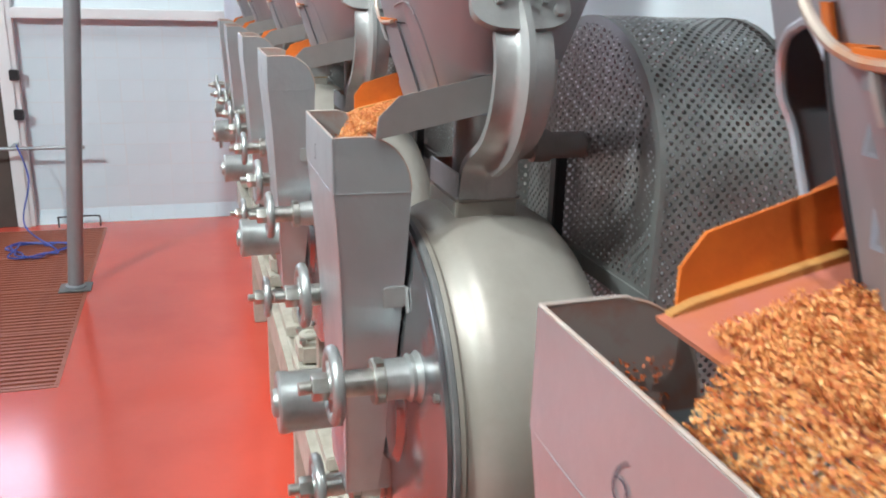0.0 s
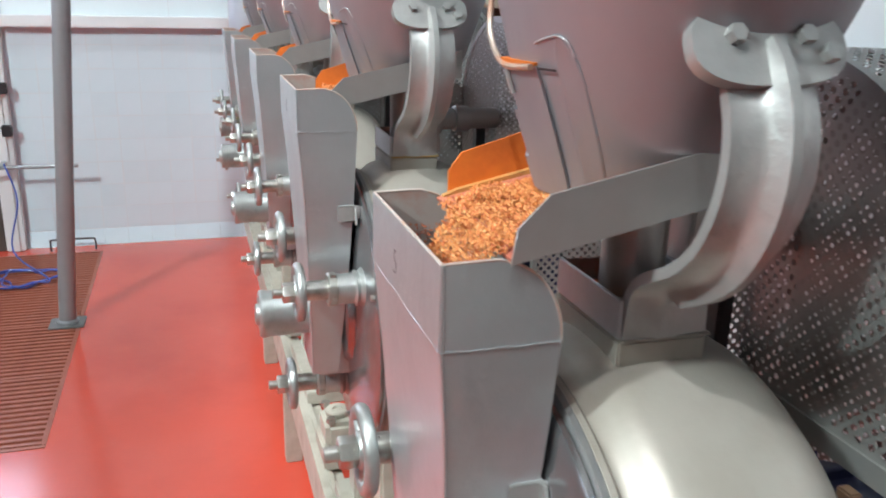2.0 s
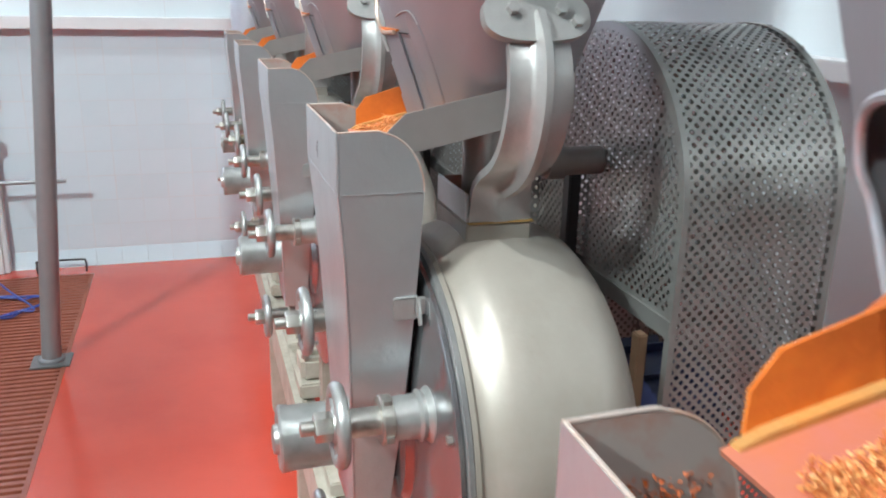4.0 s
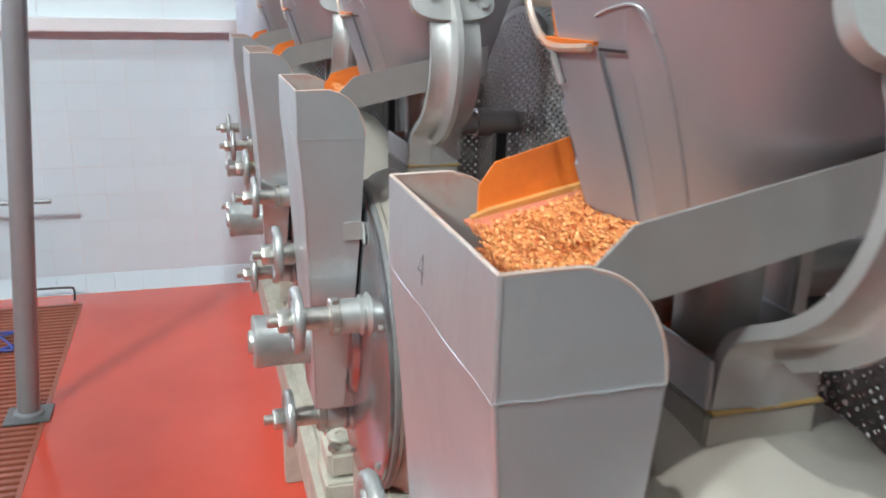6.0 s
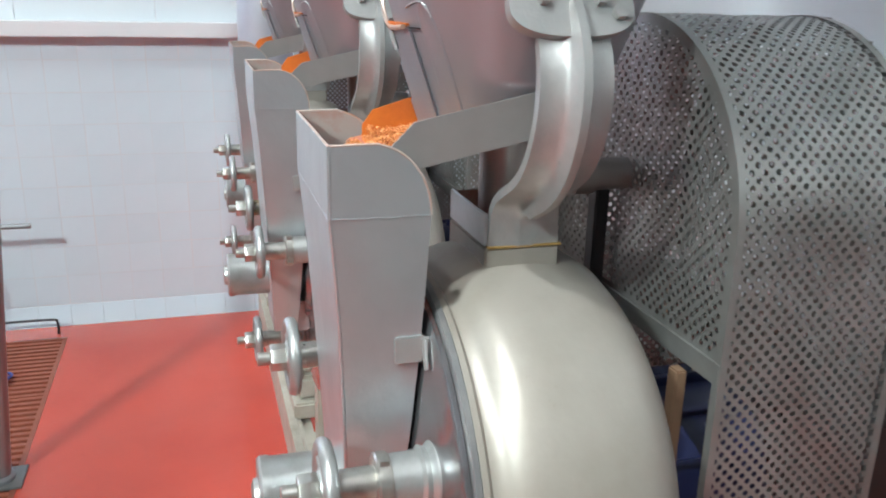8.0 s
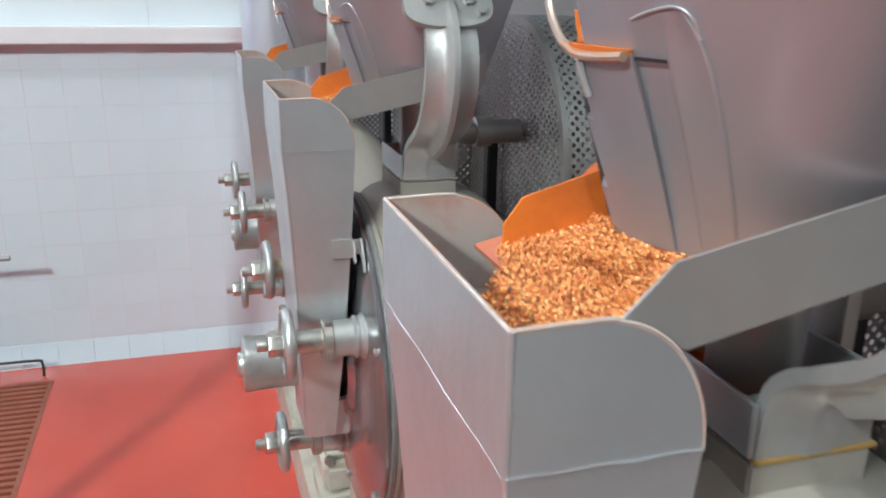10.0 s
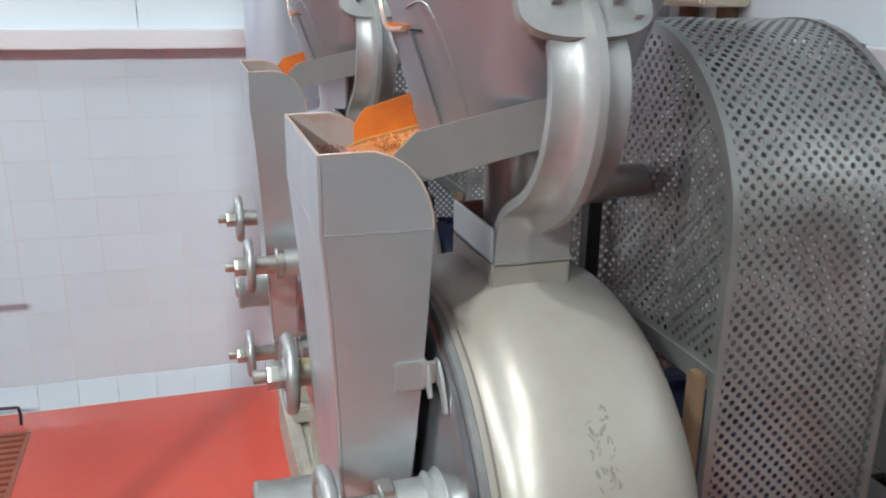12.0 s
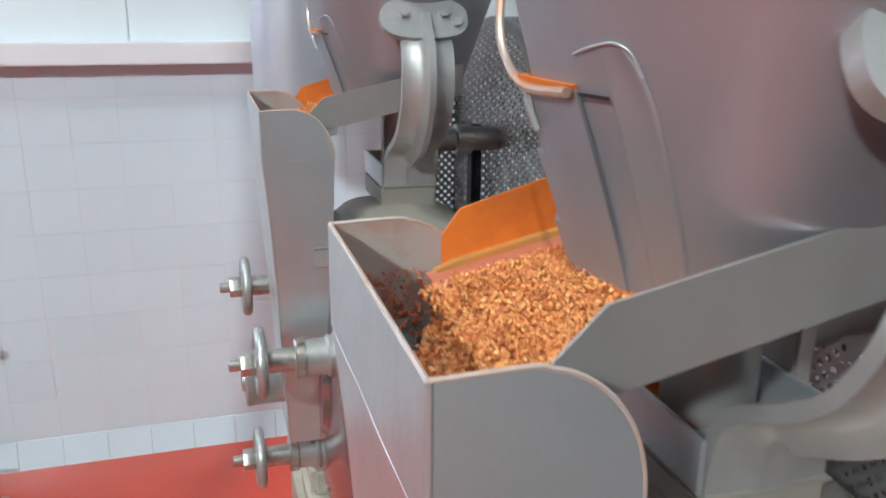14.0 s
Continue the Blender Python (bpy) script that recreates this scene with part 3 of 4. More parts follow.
def build_hopper():
    """The tall sheet-metal inlet box: open above, its right side cut down in a curve, tapering below the crease."""
    hop = thing("feed_hopper", "tall silver sheet-metal feed hopper, open at the top", "hopper", "feed hoppers")
    x0, x1, y0, y1, zt, zc = 0.167, 0.271, 0.134, 0.377, 1.5, 1.428
    bx0, bx1, by0, by1, zb = 0.193, 0.242, 0.2, 0.325, 0.94
    th = 0.0022
    curve = [(x0, zt), (0.212, zt + 0.001)]
    for i in range(1, 11):
        a = math.pi / 2 * (1 - i / 10)
        curve.append((0.212 + (x1 - 0.212) * math.cos(a), zc + (zt - zc) * math.sin(a)))
    face = [(x0, zc)] + curve
    part("front_panel", plate(B(), face, th, Matrix.Translation((0, y0 + th, 0)) @ XZ), SILVER, hop)
    part("back_panel", plate(B(), face, th, Matrix.Translation((0, y1, 0)) @ XZ), SILVER, hop)
    bm = box(B(), (x0 - 0.0006, y0 - 0.0004, zc), (x0 + th, y1 + 0.0004, zt + 0.0005), 0.0006)
    part("side_panel", bm, SILVER, hop)
    rings = []
    for k in range(7):
        t = k / 6
        bulge = 0.0025 * math.sin(math.pi * t)
        ax0, ax1 = x0 + (bx0 - x0) * t ** 0.75, x1 + (bx1 - x1) * t + bulge
        ay0, ay1 = y0 + (by0 - y0) * t ** 1.4 - bulge, y1 + (by1 - y1) * t
        z = zc + (zb - zc) * t
        rings.append([(ax0, ay0, z), ((ax0 + ax1) / 2, ay0 - 0.0015 * math.sin(math.pi * t), z), (ax1, ay0, z), (ax1, ay1, z), (ax0, ay1, z)])
    part("chute", shell(B(), rings, th), SILVER, hop)
    bm = B()
    pts = [(x0 + (x1 - x0) * i / 8, y0 - 0.0008, zc + 0.0005 * math.sin(i * 2.1)) for i in range(9)]
    tube(bm, pts, 0.00035, 6)
    tube(bm, [(x0 - 0.0004, y0 + (y1 - y0) * i / 8, zc + 0.001 * math.sin(i * 1.7)) for i in range(9)], 0.0004, 6)
    part("weld_seam", bm, SILVER, hop)
    # bead added on the corner so that it catches a bright highlight
    bm = tube(B(), [(x0 + 0.0016, y0 + 0.0016, zt), (x0 + 0.0016, y0 + 0.0016, zc)], 0.0024, 10)
    tube(bm, [(x0 + 0.0016, y0 + 0.0016, zc)] + [(rings[k][0][0] + 0.0014, rings[k][0][1] + 0.0014, rings[k][0][2]) for k in range(1, 7)], 0.0022, 10)
    part("folded_edge", bm, SILVER, hop, "rounded fold, shaped to catch a highlight")
    for yy in (y0 + th / 2, y1 - th / 2):
        part("rim", tube(B(), [(x, yy, z) for x, z in curve], 0.0015, 6), RIMM, hop, "worn upper edge with dust")
    part("rim", tube(B(), [(x0 + 0.001, y0, zt), (x0 + 0.001, (y0 + y1) / 2, zt + 0.0006), (x0 + 0.001, y1, zt)], 0.0014, 6), RIMM, hop, "worn upper edge with dust")
    part("outlet", box(B(), (0.205, 0.21, 0.93), (DX - 0.012, 0.31, 1.0), 0.004), SILVER, hop)
    bm = box(B(), (0.235, 0.1395, 1.264), (0.2655, 0.1425, 1.293), 0.001)
    box(bm, (0.237, 0.1395, 1.29), (0.268, 0.152, 1.2935), 0.001)
    box(bm, (0.262, 0.1385, 1.27), (0.276, 0.1435, 1.2925), 0.001)
    plate(bm, [(0.147, 1.293), (0.136, 1.2935), (0.124, 1.281), (0.113, 1.264), (0.108, 1.252), (0.116, 1.247), (0.122, 1.258), (0.13, 1.267), (0.147, 1.272)], 0.003, Matrix.Translation((0.2765, 0, 0)) @ YZ)
    plate(bm, [(0.147, 1.29), (0.136, 1.29), (0.129, 1.276), (0.124, 1.262), (0.131, 1.258), (0.136, 1.266), (0.147, 1.268)], 0.003, Matrix.Translation((0.2655, 0, 0)) @ YZ)
    part("clip", bm, CAST, hop, "bent clip that hooks the hopper to the rim")
    return hop


FLOOR_A, FLOOR_B = (0.226, 1.466), (0.47, 1.52)     # the tray's floor line, x and z: lip and upper end


def build_feeder():
    """Vibrating tray on its magnet, the box below, and the curved arm that carries the funnel."""
    f = thing("vibrating_feeder", "grey vibrating feeder tray on a curved cast arm", "feeder", "vibrating feeders")
    th = 0.002
    (lx, lz), (ux, uz) = FLOOR_A, FLOOR_B
    wall = [(lx, lz), (ux, uz - 0.0), (ux, uz + 0.048), (lx + 0.03, lz + 0.055), (lx + 0.004, lz + 0.029)]
    part("near_side", plate(B(), wall, th, Matrix.Translation((0, 0.154, 0)) @ XZ), TRAYM, f)
    far_wall = [(lx + 0.012, lz), (ux, uz), (ux, uz + 0.06), (0.251, 1.515), (0.238, 1.497)]
    part("far_side", plate(B(), far_wall, th, Matrix.Translation((0, 0.36, 0)) @ XZ), ORANGE, f, "tray side caked with orange chilli dust")
    n = Vector((-(uz - lz), 0, ux - lx)).normalized()
    bm = B()
    q = [bm.verts.new(v) for v in ((lx, 0.1545, lz + 0.005), (ux, 0.1545, uz + 0.005), (ux, 0.3575, uz + 0.005), (lx, 0.3575, lz + 0.005))]
    q += [bm.verts.new(v.co - n * 0.003) for v in q]
    for a in ((0, 1, 2, 3), (7, 6, 5, 4), (0, 4, 5, 1), (1, 5, 6, 2), (2, 6, 7, 3), (3, 7, 4, 0)):
        bm.faces.new([q[i] for i in a])
    part("tray_floor", bm, PINK, f, "tray floor stained pink")
    ridge = [(lx + 0.004, lz + 0.004), (ux, uz + 0.004), (ux, uz + 0.011), (lx + 0.02, lz + 0.0135), (lx + 0.006, lz + 0.008)]
    part("dust_ridge", plate(B(), ridge, 0.007, Matrix.Translation((0, 0.358, 0)) @ XZ), TAN, f, "tan ridge of caked dust")
    part("magnet", lathe(B(), (0.397, 0.265, 1.375), (0.397, 0.265, 2), [(0, 0.027), (0.004, 0.031), (0.09, 0.031), (0.13, 0.031)], 32), TRAYM, f)
    part("pillar", box(B(), (0.443, 0.24, 1.37), (0.458, 0.33, 1.5), 0.002), TRAYM, f)
    # base box, open above
    base = part("base_box", box(B(), (0.354, 0.326, 1.371), (0.438, 0.33, 1.407), 0.001), DUSTY, f)
    for lo, hi in (((0.35, 0.199, 1.372), (0.354, 0.33, 1.409)), ((0.438, 0.206, 1.372), (0.442, 0.33, 1.422)), ((0.354, 0.215, 1.371), (0.438, 0.219, 1.405))):
        part("side", box(B(), lo, hi, 0.001), SILVER, base)
    part("box_floor", box(B(), (0.354, 0.219, 1.371), (0.438, 0.326, 1.383)), ORANGE, base, "box floor dusted with chilli")
    part("flange", box(B(), (0.351, 0.197, 1.335), (0.441, 0.334, 1.3695), 0.002), CREAM, f)
    part("seal", box(B(), (0.3535, 0.1945, 1.3695), (0.4435, 0.3355, 1.372), 0.0005), SEAL, f, "mustard sealing strip")
    part("screw", hexnut(B(), (0.42, 0.235, 1.383), (0.42, 0.235, 1.396), 0.01), NUT, base)
    # curved arm: a broad cast band with a rib on its back
    path = [(0.204, 1.371), (0.203, 1.405), (0.199, 1.425), (0.176, 1.44), (0.142, 1.455), (0.115, 1.478), (0.098, 1.508), (0.089, 1.54), (0.09, 1.57), (0.097, 1.594), (0.11, 1.612), (0.12, 1.622)]
    fine = []
    for i in range(len(path) - 1):
        for k in range(3):
            t = k / 3
            fine.append((path[i][0] * (1 - t) + path[i + 1][0] * t, path[i][1] * (1 - t) + path[i + 1][1] * t))
    fine.append(path[-1])
    for _ in range(3):
        fine = [fine[0]] + [((a[0] + 2 * b[0] + c[0]) / 4, (a[1] + 2 * b[1] + c[1]) / 4) for a, b, c in zip(fine, fine[1:], fine[2:])] + [fine[-1]]
    bm = B()
    rings = []
    for i, (y, z) in enumerate(fine):
        a, b = fine[max(i - 1, 0)], fine[min(i + 1, len(fine) - 1)]
        d = Vector((0, b[0] - a[0], b[1] - a[1])).normalized()
        out = Vector((0, -d.z, d.y))          # towards the outside of the bow
        t = i / (len(fine) - 1)
        half = 0.036 + 0.007 * max(0.0, 1 - t / 0.22) + 0.003 * math.sin(math.pi * t) - 0.008 * max(0.0, (t - 0.85) / 0.15)
        c = Vector((0.397, y, z))
        ribh = 0.02 * min(1.0, max(0.0, (t - 0.1) / 0.12)) + 0.0005
        sec = [(-half, 0.0), (-half, 0.010), (-0.014, 0.0115), (-0.008, 0.0135 + 0.25 * ribh), (-0.0045, 0.0125 + ribh), (0.0045, 0.0125 + ribh), (0.008, 0.0135 + 0.25 * ribh), (0.014, 0.0115), (half, 0.010), (half, 0.0)]
        rings.append([bm.verts.new(c + Vector((u, 0, 0)) + out * (v - 0.004)) for u, v in sec])
    for p, q in zip(rings, rings[1:]):
        for k in range(len(p)):
            bm.faces.new((p[k], p[(k + 1) % len(p)], q[(k + 1) % len(p)], q[k]))
    bm.faces.new(rings[0])
    bm.faces.new(rings[-1])
    part("arm", bm, CAST, f, "curved ribbed silver casting", 50)
    m = Matrix.Translation((0.395, 0.113, 1.63)) @ Matrix.Rotation(radians(-28), 4, "X") @ XZ
    outline = [(0.064 * math.copysign(abs(math.cos(a)) ** 0.75, math.cos(a)), 0.031 * math.copysign(abs(math.sin(a)) ** 0.75, math.sin(a))) for a in [2 * math.pi * i / 40 for i in range(40)]]
    bm = plate(B(), outline, 0.012, m)
    part("arm_flange", bm, CAST, f)
    for u, v in ((-0.03, 0.006), (0.028, 0.006), (0.046, -0.008)):
        a = m @ Vector((u, v, 0.012))
        b = m @ Vector((u, v, 0.02))
        part("bolt", hexnut(B(), a, b, 0.0075), CAST, f)
    # horizontal tube to the guard
    bm = lathe(B(), (0.452, 0.33, 1.42), (1, 0.33, 1.42), [(0, 0.03), (0.03, 0.03), (0.032, 0.021), (0.06, 0.021), (0.062, 0.026), (0.09, 0.026), (0.092, 0.021), (0.155, 0.021)], 28)
    part("cross_tube", bm, TRAYM, f)
    return f


def build_funnel():
    """The steel supply funnel above the tray: arched mouth, curved gate plate, welded guide and bent rod."""
    f = thing("supply_funnel", "large conical steel supply funnel with a curved gate", "funnel", "supply funnels")
    n = 160

    def on_cone(deg, z, lift=0.0):
        t = (z - 1.5) / 0.108
        k = min(t, 4.2)
        ra, rb = 0.098 + 0.033 * k + lift, 0.13 + 0.042 * k + lift
        c, s = math.cos(radians(deg)), math.sin(radians(deg))
        if s < 0:       # steeper on the near side, clear of the tray
            rb = 0.112 + 0.052 * k + lift
        e = 0.8 if s > 0 else 0.92
        x, y = 0.397 + ra * math.copysign(abs(c) ** e, c), 0.3 + rb * math.copysign(abs(s) ** 0.8, s)
        if y > 0.3 and x < 0.397:       # flattened where the mouth is cut
            x = max(x, 0.302 - lift + 0.5 * max(0.0, y - 0.338) - 0.22 * (z - 1.55))
        return Vector((x, y, z))

    def mouth(deg):
        """Height of the mouth's arch over the wall at that angle."""
        if deg <= 103 or deg >= 178:
            return 0.0
        top = 1.55 + 0.07 * math.sqrt(max(0.0, 1 - (max(0.0, 165 - deg) / 62) ** 2))
        return top if deg < 163 else min(top, 1.604)

    zs = [1.492 + 0.0055 * i for i in range(31)] + [1.68, 1.72, 1.8, 1.95, 2.2, 2.6]
    bm = B()
    grid = []
    for z in zs:
        outer, inner = [], []
        for i in range(n):
            d = 360 * i / n
            q = on_cone(d, z)
            if z < 1.525:       # the lower rim rises towards the mills' far side
                q.z += 0.06 * (q.x - 0.397) * (1.525 - z) / 0.033
            w = Vector((0.397 - q.x, 0.3 - q.y, 0)).normalized() * 0.0025
            outer.append(bm.verts.new(q))
            inner.append(bm.verts.new(q + w))
        grid.append((outer, inner))
    for k in range(len(zs) - 1):
        for i in range(n):
            if (zs[k] + zs[k + 1]) / 2 < mouth(360 * (i + 0.5) / n):
                continue
            j = (i + 1) % n
            for side in (0, 1):
                p, q = grid[k][side], grid[k + 1][side]
                bm.faces.new((p[i], p[j], q[j], q[i]))
    part("cone", bm, FUNNELM, f, "", 50)
    rim = [on_cone(103, 1.50, 0.0)] + [on_cone(103, 1.52 + 0.006 * i, 0.0) for i in range(6)] + [on_cone(d, mouth(d), 0.0) for d in (103.5, 105, 107, 110, 115, 121, 129, 138, 148, 158, 168)]
    part("outlet_rim", tube(B(), rim, 0.0034, 8), DUCTM, f, "pale worn edge of the mouth")
    # chilli heaped inside the mouth
    bm = B()
    rng = random.Random(4)
    rows = []
    for i in range(15):
        row = []
        for j in range(15):
            u, v = i / 14, j / 14
            x, y = 0.33 + 0.13 * u, 0.2 + 0.215 * v
            row.append(bm.verts.new((x, y, 1.515 + 0.055 * u ** 0.7 + 0.012 * math.sin(5 * v + 2 * u) + rng.uniform(-0.003, 0.003))))
        rows.append(row)
    for p, q in zip(rows, rows[1:]):
        for j in range(14):
            bm.faces.new((p[j], p[j + 1], q[j + 1], q[j]))
    part("outlet_powder", bm, HEAP, f, "heap of red chilli in the mouth")

    def curved(bm, left, right, z0, z1, lift, thick=0.002, steps=14, levels=8):
        """A bent plate on the wall; left and right give the angles at its foot and its top."""
        cols = []
        for k in range(steps + 1):
            w = k / steps
            low, high = [], []
            for h in range(levels + 1):
                e = h / levels
                a0, a1 = left[0] + (left[1] - left[0]) * e, right[0] + (right[1] - right[0]) * e
                d, z = a0 + (a1 - a0) * w, z0 + (z1 - z0) * e
                low.append(on_cone(d, z, lift))
                high.append(on_cone(d, z, lift + thick))
            cols.append([bm.verts.new(v) for v in low + high[::-1]])
        for p, q in zip(cols, cols[1:]):
            for i in range(len(p)):
                bm.faces.new((p[i], p[(i + 1) % len(p)], q[(i + 1) % len(p)], q[i]))
        bm.faces.new(cols[0])
        bm.faces.new(cols[-1])
        return bm

    part("gate_plate", curved(B(), (175, 170), (208, 197), 1.497, 1.610, 0.0012, 0.0026), FUNNELM, f, "curved sliding gate plate")
    # no real gap here: a black strip gives its shade
    part("gate_edge", curved(B(), (173.6, 168.6), (175, 170), 1.497, 1.61, -0.002, 0.0072, 2), BLACK, f, "black strip painted as the gap's shade along the gate's edge")
    part("gate_lip", curved(B(), (171, 171), (196.5, 196.5), 1.6085, 1.6125, 0.0002, 0.0042, 14, 2), ORANGE, f, "gate edge orange with dust")
    part("gate_tab", curved(B(), (168, 167), (172, 171), 1.611, 1.63, 0.0008, 0.003, 4, 3), ORANGE, f, "upright tab of the gate, orange with dust")
    # the welded guide: a raised channel with a rounded head
    bm = B()
    rows = []
    for k in range(17):
        e = k / 16
        z = 1.503 + 0.13 * e
        mid, ww = 222.5 - 15.0 * e, 6.4 - 1.5 * e
        if k > 12:
            ww *= math.sqrt(max(0.04, 1 - ((k - 12) / 4.1) ** 2))
        rows.append([bm.verts.new(on_cone(mid + s * ww, z, h)) for s, h in ((-1, 0.0004), (-0.9, 0.0022), (-0.74, 0.0024), (-0.5, 0.0011), (0.5, 0.0009), (0.76, 0.0016), (0.9, 0.0014), (1, 0.0004))])
    for p, q in zip(rows, rows[1:]):
        for i in range(len(p) - 1):
            bm.faces.new((p[i], p[i + 1], q[i + 1], q[i]))
    part("gate_guide", bm, FUNNELM, f, "raised welded gate guide", 60)
    part("guide_weld", tube(B(), [on_cone(197, 1.628, 0.001), on_cone(199.5, 1.6305, 0.0015), on_cone(202.5, 1.633, 0.0015), on_cone(207, 1.635, 0.0015), on_cone(210.5, 1.631, 0.0015), on_cone(213, 1.62, 0.0015)], 0.0008, 6), SILVER, f, "pale weld bead")
    pts = [(0.272, 0.352, 1.72), (0.268, 0.348, 1.67), (0.263, 0.337, 1.635), (0.262, 0.318, 1.616), (0.262, 0.3, 1.6085), (0.2605, 0.284, 1.6065), (0.2605, 0.26, 1.607), (0.2625, 0.236, 1.609)]
    rod_part = part("gate_rod", tube(B(), pts, 0.0029, 8), RODM, f, "bent rod dusted with chilli")
    part("hook", tube(B(), [(0.261, 0.286, 1.606), (0.262, 0.284, 1.598), (0.265, 0.282, 1.588), (0.267, 0.281, 1.583)], 0.0024, 6), CAST, rod_part)
    # the slot is not cut; its dark inside is a thin black strip
    part("slot_mark", curved(B(), (198, 198), (206, 206), 1.6072, 1.6092, 0.0034, 0.0008, 4, 1), BLACK, f, "black strip painted as the shade in a slot")
    return f


def build_guard():
    """Perforated arched belt guard: punched end sheet, punched wrap, edge angle."""
    g = thing("belt_guard", "arched perforated steel belt guard, dull and scuffed", "guard", "belt guards")
    x0, x1, yc, half, zs, zb, zl = 0.597, 0.84, 0.315, 0.235, 1.40, 0.75, 1.25
    pitch = 0.0166
    ph = pitch * 0.5
    straight = zs - zb
    total = 2 * straight + math.pi * half

    def wrap(u, v):
        u = min(max(u, 0.0), x1 - x0)
        w = u / (x1 - x0)
        # knocks and waves in the thin sheet
        dent = 0.0024 * math.sin(math.pi * min(max(w, 0.0), 1.0)) * (math.sin(23 * u + 9 * v) * math.sin(17 * v + 1.0) + 0.5 * math.sin(31 * v + 40 * u))
        if v < straight:
            return (x0 + u, yc - half - dent, zb + v)
        if v < straight + math.pi * half:
            a = (v - straight) / half
            return (x0 + u, yc - (half + dent) * math.cos(a), zs + (half + dent) * math.sin(a))
        return (x0 + u, yc + half, zs - (v - straight - math.pi * half))

    rows = int(total / ph)
    cols = int((x1 - x0) / pitch)
    edge = lambda u, v: (2 if (u < 0.0075 or u > x1 - x0 - 0.013 or v < 0.012) else 1) if u - pitch / 2 >= -0.0045 else 2
    part("wrap", perforated(B(), cols, rows, wrap, edge, 0.0037, pitch), GUARDM, g, "punched steel sheet")

    def keep(u, v):
        y, z = yc - half + u, zl + v
        if z > zs:
            d = math.hypot(y - yc, z - zs)
        else:
            d = abs(y - yc)
        if d > half + 0.012:
            return 0
        if z < zl + 0.02 or d > half - 0.009:
            return 2
        # the shaft's dark slot stays open
        if abs(y - 0.37) < 0.02 and z < 1.42:
            return 0
        return 1

    def on_end(u, v):
        y, z = u - half, zl + v - zs
        d = math.hypot(y, z) if z > 0 else abs(y)
        if d > half:
            y, z = (y * half / d, z * half / d) if z > 0 else (math.copysign(half, y), z)
        return (x0, yc + y, zs + z)

    part("end_sheet", perforated(B(), int(2 * half / pitch) + 2, int((zs + half - zl) / ph) + 2, on_end, keep, 0.0037, pitch), GUARDM, g)
    bm = B()
    path = [(yc - half, zb)] + [(yc - half * math.cos(math.pi * i / 32), zs + half * math.sin(math.pi * i / 32)) for i in range(33)] + [(yc + half, zl)]
    rings = []
    for y, z in path:
        d = Vector((0, yc - y, (zs - z) if z > zs else 0)).normalized()
        c = Vector((x0, y, z))
        rings.append([bm.verts.new(c + d * a + Vector((b, 0, 0))) for a, b in ((-0.0015, -0.0015), (-0.0015, 0.008), (0.0005, 0.008), (0.0005, 0.0005), (0.011, 0.0005), (0.011, -0.0015))])
    for p, q in zip(rings, rings[1:]):
        for k in range(6):
            bm.faces.new((p[k], p[(k + 1) % 6], q[(k + 1) % 6], q[k]))
    part("edge_angle", bm, GUARDM, g)
    bm = B()
    rows2 = []
    for y, z in path:
        d = Vector((0, y - yc, (z - zs) if z > zs else 0)).normalized()
        rows2.append([bm.verts.new(Vector((x0 + u, y, z)) + d * 0.0012) for u in (0.0005, 0.004, 0.0072)])
    for p, q in zip(rows2, rows2[1:]):
        for k in range(2):
            bm.faces.new((p[k], p[k + 1], q[k + 1], q[k]))
    bm2 = B()
    rows3 = []
    for y, z in path:
        d = Vector((0, y - yc, (z - zs) if z > zs else 0)).normalized()
        rows3.append([bm2.verts.new(Vector((x1 + u, y, z)) + d * v) for u, v in ((-0.012, 0.0015), (0.0, 0.0015), (0.0015, 0.0), (0.0015, -0.02))])
    for p, q in zip(rows3, rows3[1:]):
        for k in range(3):
            bm2.faces.new((p[k], p[k + 1], q[k + 1], q[k]))
    part("far_band", bm2, GUARDM, g)

    def far_keep(u, v):
        y, z = yc - half + u, 0.95 + v
        d = math.hypot(y - yc, z - zs) if z > zs else abs(y - yc)
        return 0 if d > half - 0.001 else (2 if d > half - 0.01 else 1)

    part("closing_sheet", perforated(B(), int(2 * half / pitch) + 1, int((zs + half - 0.95) / ph) + 1, lambda u, v: (x1 - 0.003, yc - half + u, 0.95 + v), far_keep, 0.0037, pitch), GUARDM, g, "punched closing sheet")
    part("edge_band", bm, GUARDM, g, "plain sheet border")
    part("lower_edge", box(B(), (x0 - 0.003, yc - half, zl - 0.012), (x0 + 0.001, yc + half, zl + 0.014), 0.0005), GUARDM, g)
    bm = perforated(B(), 11, 51, lambda u, v: (0.44 + u, yc + half - 0.02, 1.06 + v), lambda u, v: 1 if v < 0.16 + 2.2 * u else 0, 0.0037, pitch)
    part("back_sheet", bm, GUARDM, g)
    part("post", box(B(), (0.572, 0.36, 0.5), (0.592, 0.385, 1.44), 0.002), BLACK, g, "black upright")
    return g


